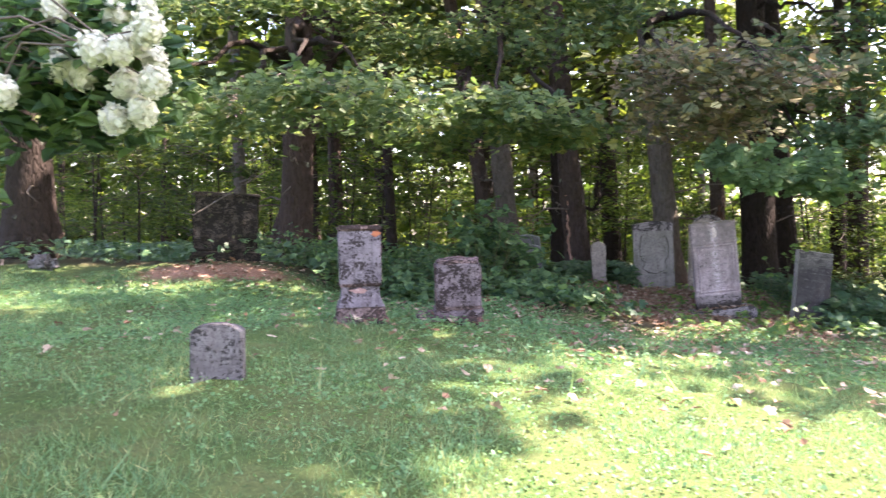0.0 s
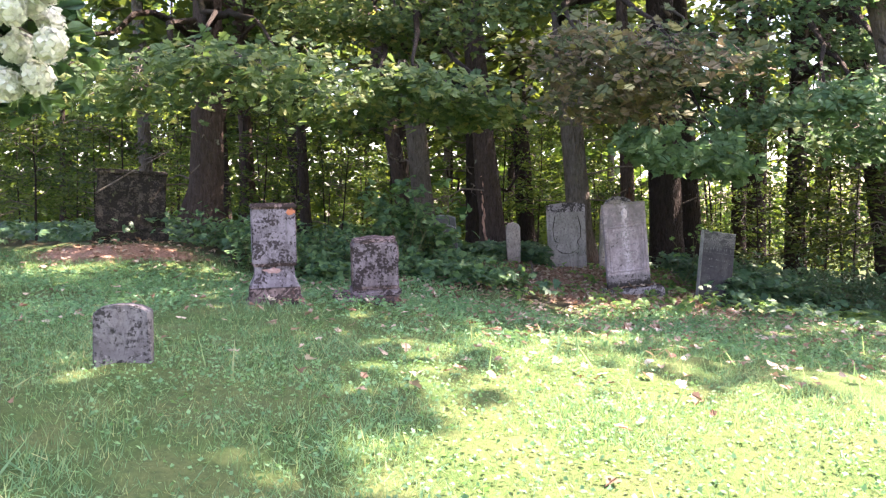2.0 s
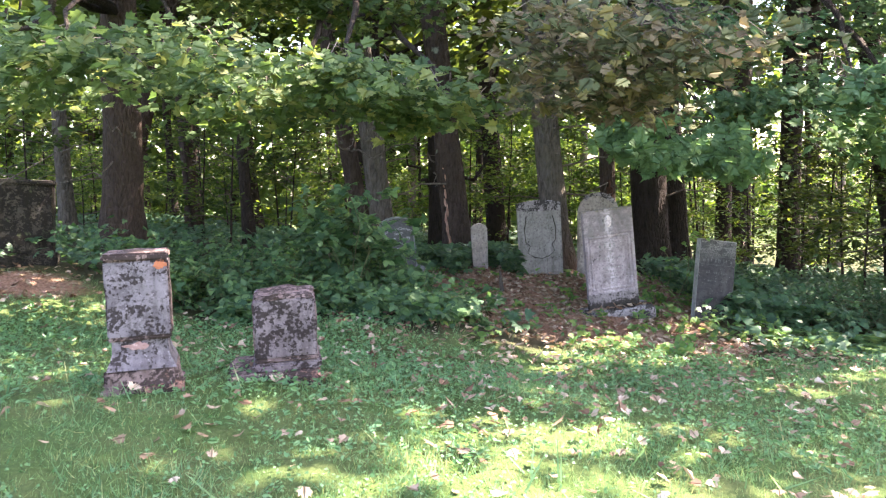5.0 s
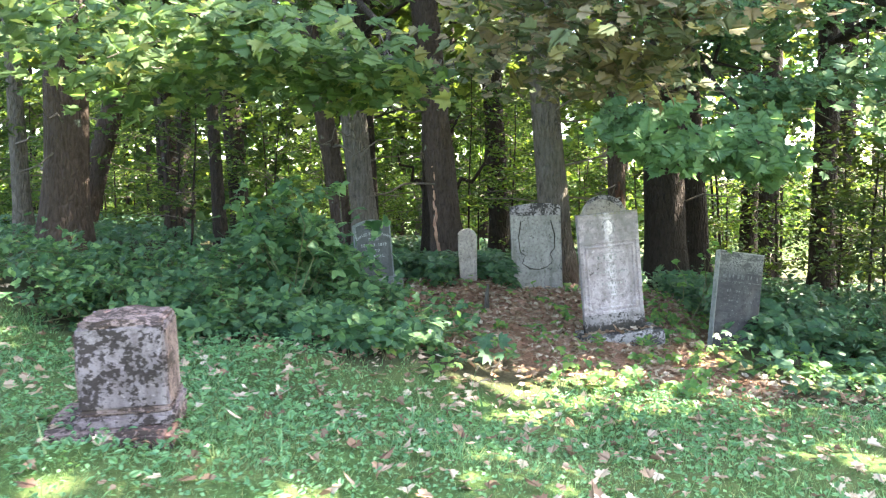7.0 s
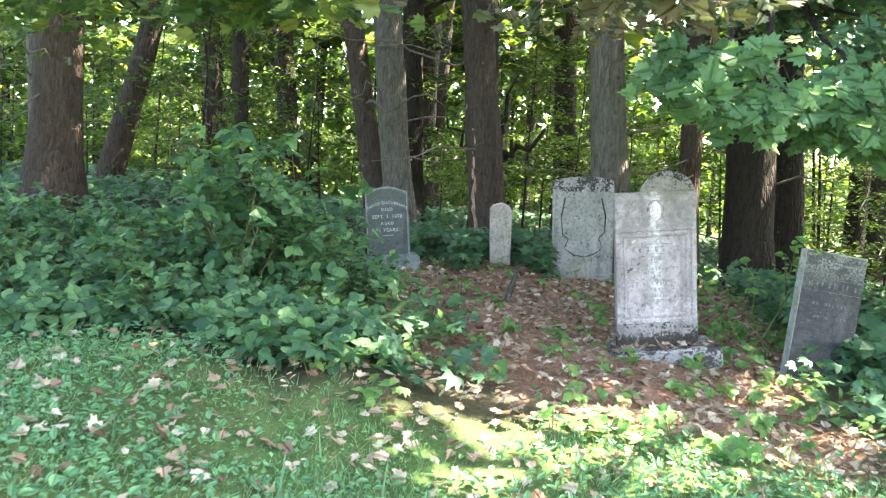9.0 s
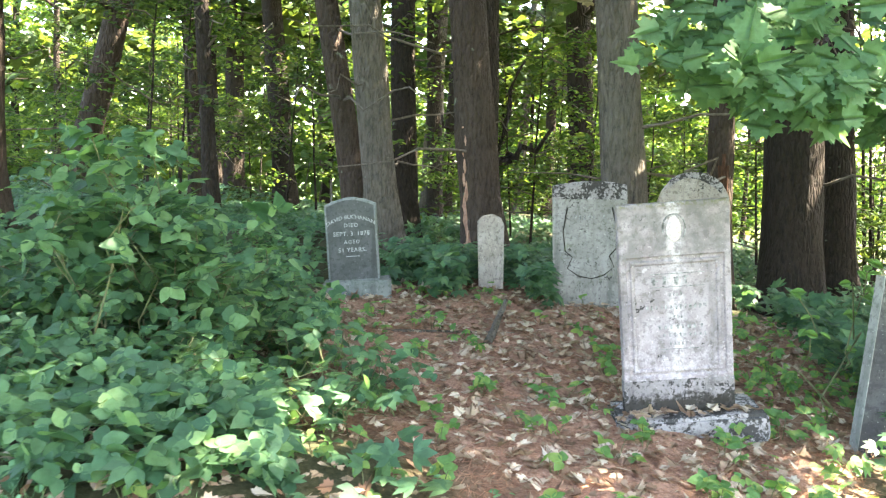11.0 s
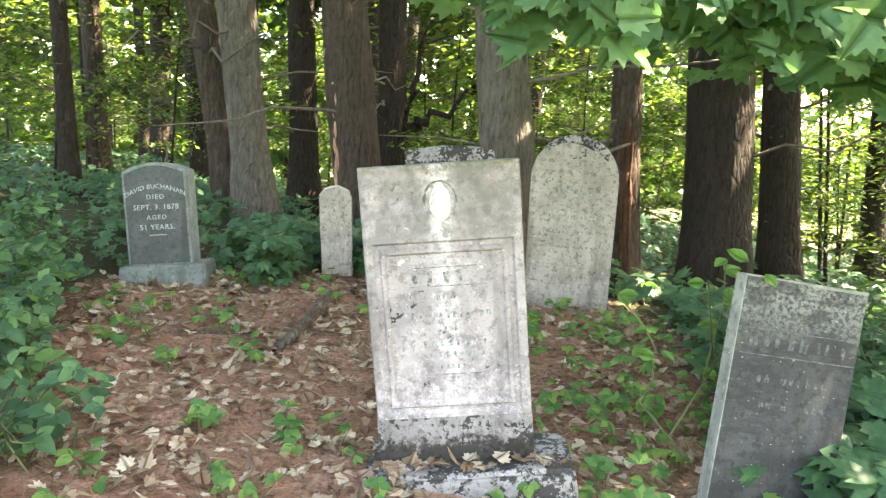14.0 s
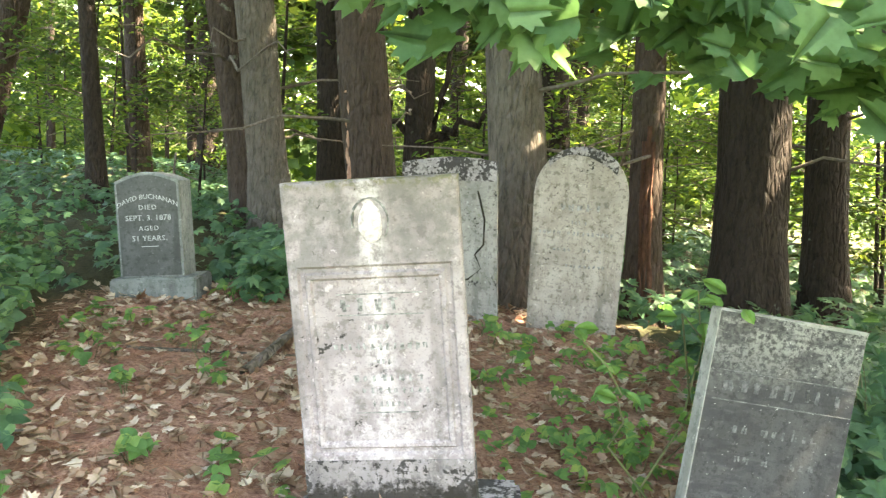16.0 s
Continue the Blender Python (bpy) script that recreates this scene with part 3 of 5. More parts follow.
tree("pine_tree", 12.0, 23.0, 0.66, 17, (0, 0), BARK_DARK, (), (6, 3.4, 2000), "dark pine trunk near the bright meadow", TALL)
tree("pine_tree", 13.2, 21.5, 0.45, 15, (0, 0), BARK_DARK, (), (5.5, 3.0, 2000), "slim dark trunk near the bright meadow", TALL)
tree("pine_tree", -3.6, 26.5, 0.5, 17, (0, 0), BARK_DARK, (), (4.6, 3.2, 2200), "dark pine deep in the wood", TALL)
tree("pine_tree", -1.57, 23.7, 0.5, 17, (-4.8, 0), BARK_DARK, (), (4.6, 3.2, 2200), "dark forked-looking pine deep in the wood", TALL)
tree("pine_tree", -2.8, 21.7, 0.38, 16, (-3.1, 0), BARK, (), (4.6, 3.0, 2200), "slim brown trunk deep in the wood", TALL)
tree("pine_tree", -1.07, 17.2, 0.22, 14, (-3, 0), BARK_DARK, (), (6.5, 2.2, 700), "slim dark trunk beside leaning ones", TALL)
tree("pine_tree", 1.5, 18.6, 0.42, 16, (-2, 0), BARK_DARK, (), (4.6, 2.8, 2200), "dark trunk behind two leaning ones", TALL)
tree("pine_tree", -4.05, 18.9, 0.46, 13, (15, 0), BARK, (), (4.6, 3.0, 2200), "leaning pine with peeling pale bark", TALL)
tree("maple_tree", -6.3, 12.2, 0.72, 16, (-2, 0), BARK_DARK,
     spray_field((-7.5, -3.5), (7.6, 10.5), (2.9, 4.8), 10, Y_, 0.12, 300), (5.5, 3.4, 1800), "very thick brown-barked maple by the ivy", TALL)
tree("pine_tree", -4.4, 17.5, 0.3, 14, (-2, 0), BARK_GREY, (), (7, 2.6, 900), "slim grey trunk in the wood", TALL)

rng = np.random.default_rng(22)
# The next five maples are added, mostly out of view, to cast shade.
tree("maple_tree", 7.35, 0.0, 0.5, 18, (-8, 23), BARK_GREY, (), (12, 2.35, 4800), "unseen leaning maple added to shade the left lawn", TALL, 4, 1.4)
tree("maple_tree", 10.4, 9.4, 0.45, 12, (-16, -4), BARK_GREY, (), (7, 2.1, 1000), "maple added beside the view to shade the lawn", TALL, 4, 1.2)
tree("maple_tree", 9.7, 8.2, 0.5, 12, (0, 0), BARK_GREY, (), (6.5, 2.0, 850), "unseen maple added to shade the lawn's right side", TALL)
tree("maple_tree", 8.2, 10.1, 0.45, 12.5, (-15, 2), BARK_GREY, (), (7.5, 2.6, 1050), "unseen leaning maple added to shade brambles and stones", TALL, 4, 1.15)
tree("maple_tree", 9.2, 12.8, 0.4, 13, (-9, 3), BARK_DARK, (), (6, 2.5, 2700), "dark maple added to shade the clearing", TALL, 6, 1.2)
tree("maple_tree", 12.6, 14.4, 0.5, 14, (0, 0), BARK_DARK, spray_field((7.4, 13), (9.8, 13), (2.4, 5.4), 18, L_), (5, 3.2, 1200), "dark maple at the wood's corner", TALL)
tree("pine_tree", 16.0, 18.5, 0.5, 16, (0, 0), BARK_DARK, (), (4, 3.6, 1800), "dark pine at the wood's corner", TALL)
tree("pine_tree", 10.2, 20.5, 0.42, 16, (0, 0), BARK_DARK, (), (5, 3.4, 1600), "dark pine trunk in the wood", TALL)

# the torn strip on the pine, pale splintered wood along its bark
strip = []
for k in range(16):
    z = 0.15 + 0.15 * k
    lx = -0.107 * z
    ang = radians(222 + rng.uniform(-13, 13))
    r = 0.24 - 0.004 * k + 0.13 * math.exp(-z / 0.28)
    p0 = np.array([lx + r * math.cos(ang), r * math.sin(ang), z])
    strip.append(tube(np.array([p0 + [0.016, 0, -0.16], p0 + [-0.01, -0.012, 0], p0 + [-0.02, 0, 0.18]]), [0.015, 0.04 - 0.0015 * k, 0.01], 6, 0.25))
part_np("torn_bark", *joined(strip), SPLIT, pine, "bare reddish splintered wood")

# grey trunk with a rotten hollow strip, behind the round-topped stone
snag = tree("old_tree", 5.15, 14.7, 0.28, 13, (-2.5, 0), BARK, (), (7, 2.2, 420), "grey-barked tree with a rotten reddish hollow down its trunk", TALL, 5)
strip = []
for k in range(3):
    ang = radians(262 + 13 * (k - 1))
    zs = np.linspace(0.0, 1.62 - 0.12 * abs(k - 1), 12)
    r = 0.135 * (1 + 0.55 * np.exp(-zs / 0.28)) + 0.004
    strip.append(tube(np.stack([r * math.cos(ang) + 0.006 * np.sin(5 * zs) - 0.044 * zs, r * math.sin(ang) + 0 * zs, zs], 1), np.full(12, 0.02), 6, 0.25))
part_np("rotten_strip", *joined(strip), ROT, snag, "rotten reddish-brown hollow")
# crooked dark tree with a bent low limb
crook = tree("crooked_tree", 2.72, 18.3, 0.42, 14, (-1, 0), BARK_DARK, (), (5, 2.4, 900), "dark crooked tree with a bent low limb", TALL, 6)
zc = ground_at(2.72, 18.3)
for tip, r in (((0.95, -0.1, 2.35 - zc), 0.06), ((0.5, 0.0, 3.3 - zc), 0.045), ((-0.7, -0.1, 2.5 - zc), 0.04)):
    part_np("bent_limb", *tube(limb_line((0.0, 0, 1.75 - zc), tip, -0.15, 9), np.linspace(r * 1.5, r * 0.45, 9), 7, 0.08), BARK_DARK, crook)


rng = np.random.default_rng(23)


def sapling(x, y, h, count, mat, size, spread):
    z0 = ground_at(x, y)
    ob = thing("sapling", (x, y, z0), "slender young tree with light green leaves in the wood", "young tree", "young trees in the wood")
    lean = rng.uniform(-0.08, 0.08, 2)
    s = np.linspace(0, 1, 8)
    line = np.stack([lean[0] * h * s, lean[1] * h * s, h * s - 0.05], 1) + 0.02 * rng.standard_normal((8, 3)) * s[:, None]
    part_np("trunk", *tube(line, np.linspace(0.008 + h * 0.0045, 0.005, 8), 6), BARK_DARK, ob)
    n = 12
    tips = []
    for k in range(n):
        q = rng.uniform(0.15, 1.0)
        a = line[0] * (1 - q) + line[-1] * q
        ang, ln = rng.uniform(0, 6.28), spread * rng.uniform(0.5, 1.0) * (1.2 - 0.6 * q)
        b = a + np.array([ln * math.cos(ang), ln * math.sin(ang), rng.uniform(-0.1, 0.4)])
        part_np("limb", *tube(limb_line(a, b, 0.06, 5), np.linspace(0.012, 0.003, 5), 4), TWIG, ob)
        for e in (0.45, 0.75, 1.0):
            tips.append(a * (1 - e) + b * e)
    tips = np.array(tips)
    p = tips[rng.integers(0, len(tips), count)] + rng.standard_normal((count, 3)) * [0.24, 0.24, 0.07]
    part_np("crown", *scatter(*OVAL, p, size * rng.uniform(0.6, 1.2, count), 0.35, (0, -0.1, 1), 0.2), mat, ob)
    return ob


for _ in range(70):
    x, y = rng.uniform(-13, 15), rng.uniform(17.5, 34)
    if -0.6 < x < 5.5 and y < 18.5:
        continue
    sapling(x, y, rng.uniform(1.8, 6.5), 1100, LEAF_FAR, 0.115, 1.7)
for x, y, h in ((-5.2, 13.6, 2.6), (-4.2, 15.0, 3.0), (-1.2, 15.2, 3.2), (-8, 13.5, 3.4), (8.2, 14.0, 2.2), (9.0, 12.6, 2.0), (7.6, 18, 2.8), (10.5, 14.5, 2.6), (-0.4, 18.6, 3.0), (-7, 16, 4), (11.5, 17, 3.0), (5.2, 18.8, 3.0), (3.2, 19.6, 3.2)):
    sapling(x, y, h, 600, LEAF_WOODS, 0.12, 1.2)

for x, y, h in ((8.4, 13.6, 3.4), (9.6, 14.9, 4.2), (10.6, 13.2, 3.6), (11.6, 14.8, 4.6), (12.8, 13.2, 4.2), (8.9, 16.9, 3.6), (11.2, 18.6, 4.4), (13.6, 16.6, 4.8), (7.9, 12.0, 2.2), (14.5, 14.5, 5), (15.5, 20.5, 5)):
    sapling(x, y, h, 760, LEAF_WOODS, 0.13, 1.3)

# slim trunks further back
for _ in range(32):
    x, y = rng.uniform(-22, 18), rng.uniform(26, 48)
    tree("pine_tree", x, y, rng.uniform(0.16, 0.5), rng.uniform(11, 17), (rng.uniform(-3, 3), 0), (BARK, BARK_DARK, BARK_DARK, BARK_GREY)[rng.integers(0, 4)], (), (4, 3.8, 1100), "distant slim trunk in the wood", "distant trees", 1, 1.75)
# far foliage that closes the wood
n = 24000
p = np.stack([rng.uniform(-45, 16, n), rng.uniform(40, 62, n), rng.gamma(2.0, 2.4, n) - 1.2], 1)
part_np("far_woods", *scatter(*KITE, p, rng.uniform(0.4, 0.9, n), 0.8), LEAF_FAR).update_tag()
tagged(bpy.data.objects["far_woods"], "distant sunlit woodland foliage", "foliage", kind="stuff")
n = 9000
p = np.stack([rng.uniform(-45, 55, n), rng.uniform(44, 64, n), rng.uniform(6, 21, n)], 1)
part_np("far_canopy", *scatter(*KITE, p, rng.uniform(0.5, 1.1, n), 0.8), LEAF_FAR)
tagged(bpy.data.objects["far_canopy"], "high dark foliage of the distant wood", "foliage", kind="stuff")
n = 9000
p = np.stack([rng.uniform(14, 60, n), rng.uniform(52, 75, n), rng.gamma(2.0, 2.2, n) - 1.6], 1)
part_np("far_hedge", *scatter(*KITE, p, rng.uniform(0.4, 0.9, n), 0.8), LEAF_FAR)
tagged(bpy.data.objects["far_hedge"], "distant trees beyond the meadow", "foliage", kind="stuff")

# ---- gravestones ----


def slab(profile, thick, bevel=0.006, wear=0.0015):
    """An upright slab: profile (x, z) in front view, front face at y = 0, going back to y = thick."""
    bm = bmesh.new()
    front = [bm.verts.new((x, 0, z)) for x, z in profile]
    back = [bm.verts.new((x, thick, z)) for x, z in profile]
    bm.faces.new(front)
    bm.faces.new(back[::-1])
    n = len(profile)
    for i in range(n):
        bm.faces.new((front[i], front[(i + 1) % n], back[(i + 1) % n], back[i]))
    bmesh.ops.recalc_face_normals(bm, faces=bm.faces)
    bmesh.ops.bevel(bm, geom=[e for e in bm.edges if e.calc_face_angle(0) > 0.5], offset=bevel, segments=2, profile=0.6, affect="EDGES")
    if wear:
        for v in bm.verts:
            v.co += Vector(rng.uniform(-wear, wear, 3))
    return bm


def rect(w, z0, z1, shift=0.0):
    return [(shift - w / 2, z0), (shift + w / 2, z0), (shift + w / 2, z1), (shift - w / 2, z1)]


def rough_block(w, d, h, bevel=0.015, wear=0.006, top=1.0, cuts=3):
    """A worn block on z = 0, narrowing to top at its upper face."""
    bm = bmesh.new()
    bmesh.ops.create_cube(bm, size=1)
    for v in bm.verts:
        k = top if v.co.z > 0 else 1
        v.co = Vector((v.co.x * w * k, v.co.y * d * k, (v.co.z + 0.5) * h))
    bmesh.ops.bevel(bm, geom=bm.edges[:], offset=bevel, segments=2, affect="EDGES")
    bmesh.ops.subdivide_edges(bm, edges=bm.edges[:], cuts=cuts, use_grid_fill=True)
    for v in bm.verts:
        v.co += Vector([wear * noise.noise(v.co * 9 + Vector((i * 7.3, 2.1, w * 30))) for i in range(3)]) * 1.6
    return bm


def lifted(bm, x=0, y=0, z=0):
    bmesh.ops.translate(bm, verts=bm.verts, vec=(x, y, z))
    return bm


def strokes(rows, parent, material, name="inscription", label="", depth=0.003, seed=3):
    """Worn, unreadable lines of carving: rows of (centre x, z, width, height, letters)."""
    r = np.random.default_rng(seed)
    bm = bmesh.new()
    for cx, z, w, h, letters in rows:
        step = w / letters
        for k in range(letters):
            if r.uniform() < 0.12:
                continue
            x = cx - w / 2 + step * (k + 0.5)
            for _ in range(2):
                lw, lh = step * r.uniform(0.16, 0.3), h * r.uniform(0.55, 1.0)
                ox = r.uniform(-0.22, 0.22) * step
                m = Matrix.Translation((x + ox, -depth / 2 + 0.001, z + r.uniform(-0.1, 0.1) * h)) @ Matrix.Rotation(r.uniform(-0.25, 0.25), 4, "Y") @ Matrix.Diagonal((lw, depth, lh, 1))
                bmesh.ops.create_cube(bm, size=1, matrix=m)
            if r.uniform() < 0.6:
                m = Matrix.Translation((x, -depth / 2 + 0.001, z + r.uniform(-0.4, 0.4) * h)) @ Matrix.Diagonal((step * 0.6, depth, h * 0.14, 1))
                bmesh.ops.create_cube(bm, size=1, matrix=m)
    return tagged(part(name, bm, material, parent, label), kind="stuff")


def text_part(text, size, parent, material, at, arch=0.0, spread=1.0, name="inscription"):
    """Raised lettering on the front of a stone; arch bends the line down at its ends."""
    cu = bpy.data.curves.new("lettering", "FONT")
    cu.body, cu.size, cu.align_x, cu.align_y, cu.extrude, cu.space_character = text, size, "CENTER", "CENTER", 0.002, spread
    cu.resolution_u = 2
    tmp = new("lettering", cu)
    me = bpy.data.meshes.new_from_object(tmp.evaluated_get(bpy.context.evaluated_depsgraph_get()))
    bpy.data.objects.remove(tmp)
    for v in me.vertices:
        x, y, z = v.co
        v.co = (x + at[0], -z + at[1], y + at[2] - arch * x * x)
    me.materials.clear()
    me.materials.append(material)
    return tagged(under(new(name, me), parent), "pale carved lettering")


rng = np.random.default_rng(24)
STONES = "old gravestones"

# tall white tablet on a low base
gx, gy = 3.74, 10.71
white = thing("gravestone", (gx, gy, 0.42), "leaning white marble gravestone, lichen-blackened at its foot, on a base", "gravestone", STONES, turn=(2.5, -6.2, 0))
base = rough_block(0.82, 0.36, 0.17, 0.018, 0.009)
part("base", lifted(base, 0.04, 0.06, -0.185), MARBLE_FOOT, white, "low lichen-spotted base block")
W_, H_, T_ = 0.607, 1.165, 0.062
loops = [(-W_ / 2, W_ / 2, 0, H_, 0.006), (-W_ / 2 + 0.006, W_ / 2 - 0.006, 0.006, H_ - 0.006, 0.0), (-0.270, 0.270, 0.190, 0.875, 0.0), (-0.261, 0.261, 0.199, 0.866, 0.010),
         (-0.247, 0.247, 0.213, 0.852, 0.010), (-0.239, 0.239, 0.221, 0.844, 0.0), (-0.227, 0.227, 0.233, 0.832, 0.001), (-0.219, 0.219, 0.241, 0.824, 0.010)]
bm = bmesh.new()
rings = [[bm.verts.new(c) for c in ((a, y, c0), (b, y, c0), (b, y, c1), (a, y, c1))] for a, b, c0, c1, y in loops]
rings.insert(0, [bm.verts.new(c) for c in ((-W_ / 2, T_, 0), (W_ / 2, T_, 0), (W_ / 2, T_, H_), (-W_ / 2, T_, H_))])
for p, q in zip(rings, rings[1:]):
    for i in range(4):
        bm.faces.new((p[i], p[(i + 1) % 4], q[(i + 1) % 4], q[i]))
bm.faces.new(rings[-1])
bm.faces.new(rings[0][::-1])
part("tablet", bm, MARBLE, white)
part("foot_band", slab(rect(W_ + 0.006, -0.02, 0.172), T_ + 0.006, 0.004, 0.002), MARBLE_MOSSY, white, "black-crusted foot of the tablet").location = (0, -0.004, 0)
arch = [np.array([0.062 * math.cos(a), -0.001, 1.02 + 0.082 * math.sin(a)]) for a in np.linspace(-0.7, math.pi + 0.2, 16)]
part_np("medallion_rim", *tube(arch, np.linspace(0.003, 0.0055, 16), 6, 0.35), CARVED_DARK, white, "dark arched rim of a carved medallion")
bm = bmesh.new()
bmesh.ops.create_uvsphere(bm, u_segments=14, v_segments=10, radius=1)
for v in bm.verts:
    v.co = Vector((v.co.x * 0.042 * (1 - 0.15 * v.co.z), v.co.y * 0.016 + 0.004, v.co.z * 0.074 + 1.02)) + Vector(rng.uniform(-0.002, 0.002, 3))
part("medallion", bm, CARVED_MARBLE, white, "worn pale carved relief", True)
strokes([(0.0, 0.735, 0.28, 0.05, 5)], white, CARVED_DARK, seed=5).location = (0, 0.009, 0)
strokes([(0.0, 0.585, 0.34, 0.026, 13), (0.0, 0.655, 0.08, 0.02, 4), (0.01, 0.53, 0.06, 0.02, 3), (0.02, 0.47, 0.26, 0.026, 8), (0.03, 0.425, 0.28, 0.022, 10), (0.02, 0.375, 0.13, 0.02, 6)], white, CARVED_DARK, seed=8, depth=0.0022).location = (0, 0.009, 0)


def carved_line(w, z, y, material, parent):
    bm = bmesh.new()
    bmesh.ops.create_cube(bm, size=1, matrix=Matrix.Translation((0.01, y, z)) @ Matrix.Diagonal((w, 0.003, 0.004, 1)))
    part("carved_line", bm, material, parent)


for z, w in ((0.772, 0.3), (0.698, 0.3), (0.345, 0.22)):
    carved_line(w, z, 0.009, CARVED_DARK, white)

# dark slate, leaning
slate = thing("gravestone", (4.955, 10.69, 0.16), "dark grey slate gravestone leaning sideways in the undergrowth", "gravestone", STONES, turn=(-4, 7.6, 11))
part("tablet", slab(rect(0.53, 0, 1.02), 0.07, 0.005, 0.002), SLATE, slate)
part("edge", slab([(-0.267, 0.0), (-0.262, 0.0), (-0.262, 1.022), (-0.267, 1.022)], 0.072, 0.001, 0), SLATE_EDGE, slate, "pale weathered edge")
part("cap_crust", slab(rect(0.532, 1.0, 1.026), 0.073, 0.004, 0.003), SLATE_EDGE, slate, "pale lichened top edge")
strokes([(0.0, 0.775, 0.44, 0.05, 8)], slate, CARVED_SLATE, seed=12)
strokes([(0.02, 0.63, 0.36, 0.03, 10), (0.02, 0.53, 0.3, 0.026, 9)], slate, CARVED_SLATE, seed=14, depth=0.0016)
for z in (0.825, 0.725):
    carved_line(0.5, z, -0.0005, CARVED_SLATE, slate)

# broad grey marker behind, with a shield-shaped carving
grey = thing("gravestone", (3.65, 13.62, 0.38), "broad grey marble gravestone with curved top and black lichen", "gravestone", STONES, turn=(2, -3, -4))
prof = [(-0.335, 0), (0.335, 0), (0.335, 1.215)] + [(0.335 - 0.67 * k / 10, 1.215 + 0.035 * math.sin(math.pi * k / 10)) for k in range(1, 10)] + [(-0.335, 1.215)]
part("tablet", slab(prof, 0.075), MARBLE_GREY, grey)
part("cap_crust", slab([(-0.337, 1.10), (0.337, 1.08), (0.337, 1.217)] + [(0.337 - 0.674 * k / 10, 1.22 + 0.035 * math.sin(math.pi * k / 10)) for k in range(1, 10)] + [(-0.337, 1.217)], 0.08, 0.004, 0.003), MARBLE_FOOT, grey, "black lichen crust").location = (0, -0.002, 0)
shield = [(-0.2, 1.02), (-0.24, 0.8), (-0.22, 0.62), (-0.16, 0.56), (-0.2, 0.46), (-0.1, 0.38), (0.02, 0.36), (0.13, 0.39), (0.22, 0.47), (0.18, 0.57), (0.24, 0.64), (0.25, 0.82), (0.2, 1.02)]
part_np("carved_shield", *tube(np.array([(x, 0, z) for x, z in shield]), np.full(len(shield), 0.0065), 5, 0.5), OLD_STONE, grey)
strokes([(0.0, 0.93, 0.3, 0.05, 7)], grey, CARVED_DARK, seed=21, depth=0.002)

# round-topped stone
rnd = thing("gravestone", (4.49, 13.5, 0.385), "round-topped pale grey marble gravestone with mossy top", "gravestone", STONES, turn=(1.5, 0.6, -3))
arc = [(0.316 * math.cos(a), 1.04 + 0.32 * math.sin(a)) for a in np.linspace(0, math.pi, 22)]
part("tablet", slab([(-0.305, 0), (0.305, 0)] + arc, 0.07), MARBLE_CREAM, rnd)
arc2 = [(0.319 * math.cos(a), 1.04 + 0.323 * math.sin(a)) for a in np.linspace(0.75, math.pi - 0.75, 16)]
part("moss_cap", slab(arc2 + [(x * 0.97, z - 0.06 - 0.02 * math.sin(9 * x)) for x, z in arc2[::-1]], 0.076, 0.003, 0.003), MARBLE_FOOT, rnd, "dark mossy crust on the curved top").location = (0, -0.003, 0)
strokes([(0.0, 0.95, 0.3, 0.05, 5), (0.0, 0.85, 0.12, 0.03, 5), (0.0, 0.775, 0.55, 0.028, 17), (0.0, 0.66, 0.34, 0.026, 10), (0.06, 0.55, 0.28, 0.024, 9)], rnd, CARVED_DARK, seed=31, depth=0.0018)

# little pointed marker
small = thing("grave_marker", (2.735, 13.84, 0.57), "small narrow pale grave marker with worn rounded top", "grave marker", STONES, turn=(2, -2.5, 2))
part("tablet", slab([(-0.12, 0), (0.12, 0), (0.125, 0.62), (0.1, 0.68), (0.02, 0.72), (-0.08, 0.70), (-0.125, 0.65)], 0.06, 0.012, 0.003), MARBLE_CREAM, small)

# granite stone with lettering
gran = thing("gravestone", (1.50, 13.42, 0.47), "dark granite gravestone with pale lettering on a rough grey base", "gravestone", STONES, turn=(-2, -5, 6))
part("base", lifted(rough_block(0.62, 0.40, 0.19, 0.012, 0.006), 0.02, 0.17, 0), GRANITE_ROUGH, gran, "rough grey granite base")
top = [(0.235 - 0.47 * k / 12, 0.89 + 0.062 * math.sin(math.pi * k / 12)) for k in range(13)]
part("die", lifted(slab([(-0.235, 0.19), (0.235, 0.19)] + top, 0.26, 0.012, 0.003), 0, 0.04, 0), GRANITE_ROUGH, gran, "rough-sided granite block")
ftop = [(0.215 - 0.43 * k / 12, 0.872 + 0.058 * math.sin(math.pi * k / 12)) for k in range(13)]
part("face", lifted(slab([(-0.215, 0.205), (0.215, 0.205)] + ftop, 0.02, 0.003, 0), 0, 0.036, 0), GRANITE, gran, "smooth dark front face")
text_part("DAVID BUCHANAN", 0.049, gran, CARVED_PALE, (0, 0.035, 0.775), 1.35, 1.02)
text_part("DIED", 0.05, gran, CARVED_PALE, (0, 0.035, 0.698), 0, 1.25)
text_part("SEPT. 3. 1878", 0.055, gran, CARVED_PALE, (0, 0.035, 0.622), 0, 1.08)
text_part("AGED", 0.048, gran, CARVED_PALE, (0, 0.035, 0.547), 0, 1.25)
text_part("51 YEARS.", 0.054, gran, CARVED_PALE, (0, 0.035, 0.474), 0, 1.1)
bm = bmesh.new()
bmesh.ops.create_cube(bm, size=1, matrix=Matrix.Translation((0, 0.035, 0.417)) @ Matrix.Diagonal((0.12, 0.004, 0.005, 1)))
part("carved_line", bm, CARVED_PALE, gran)

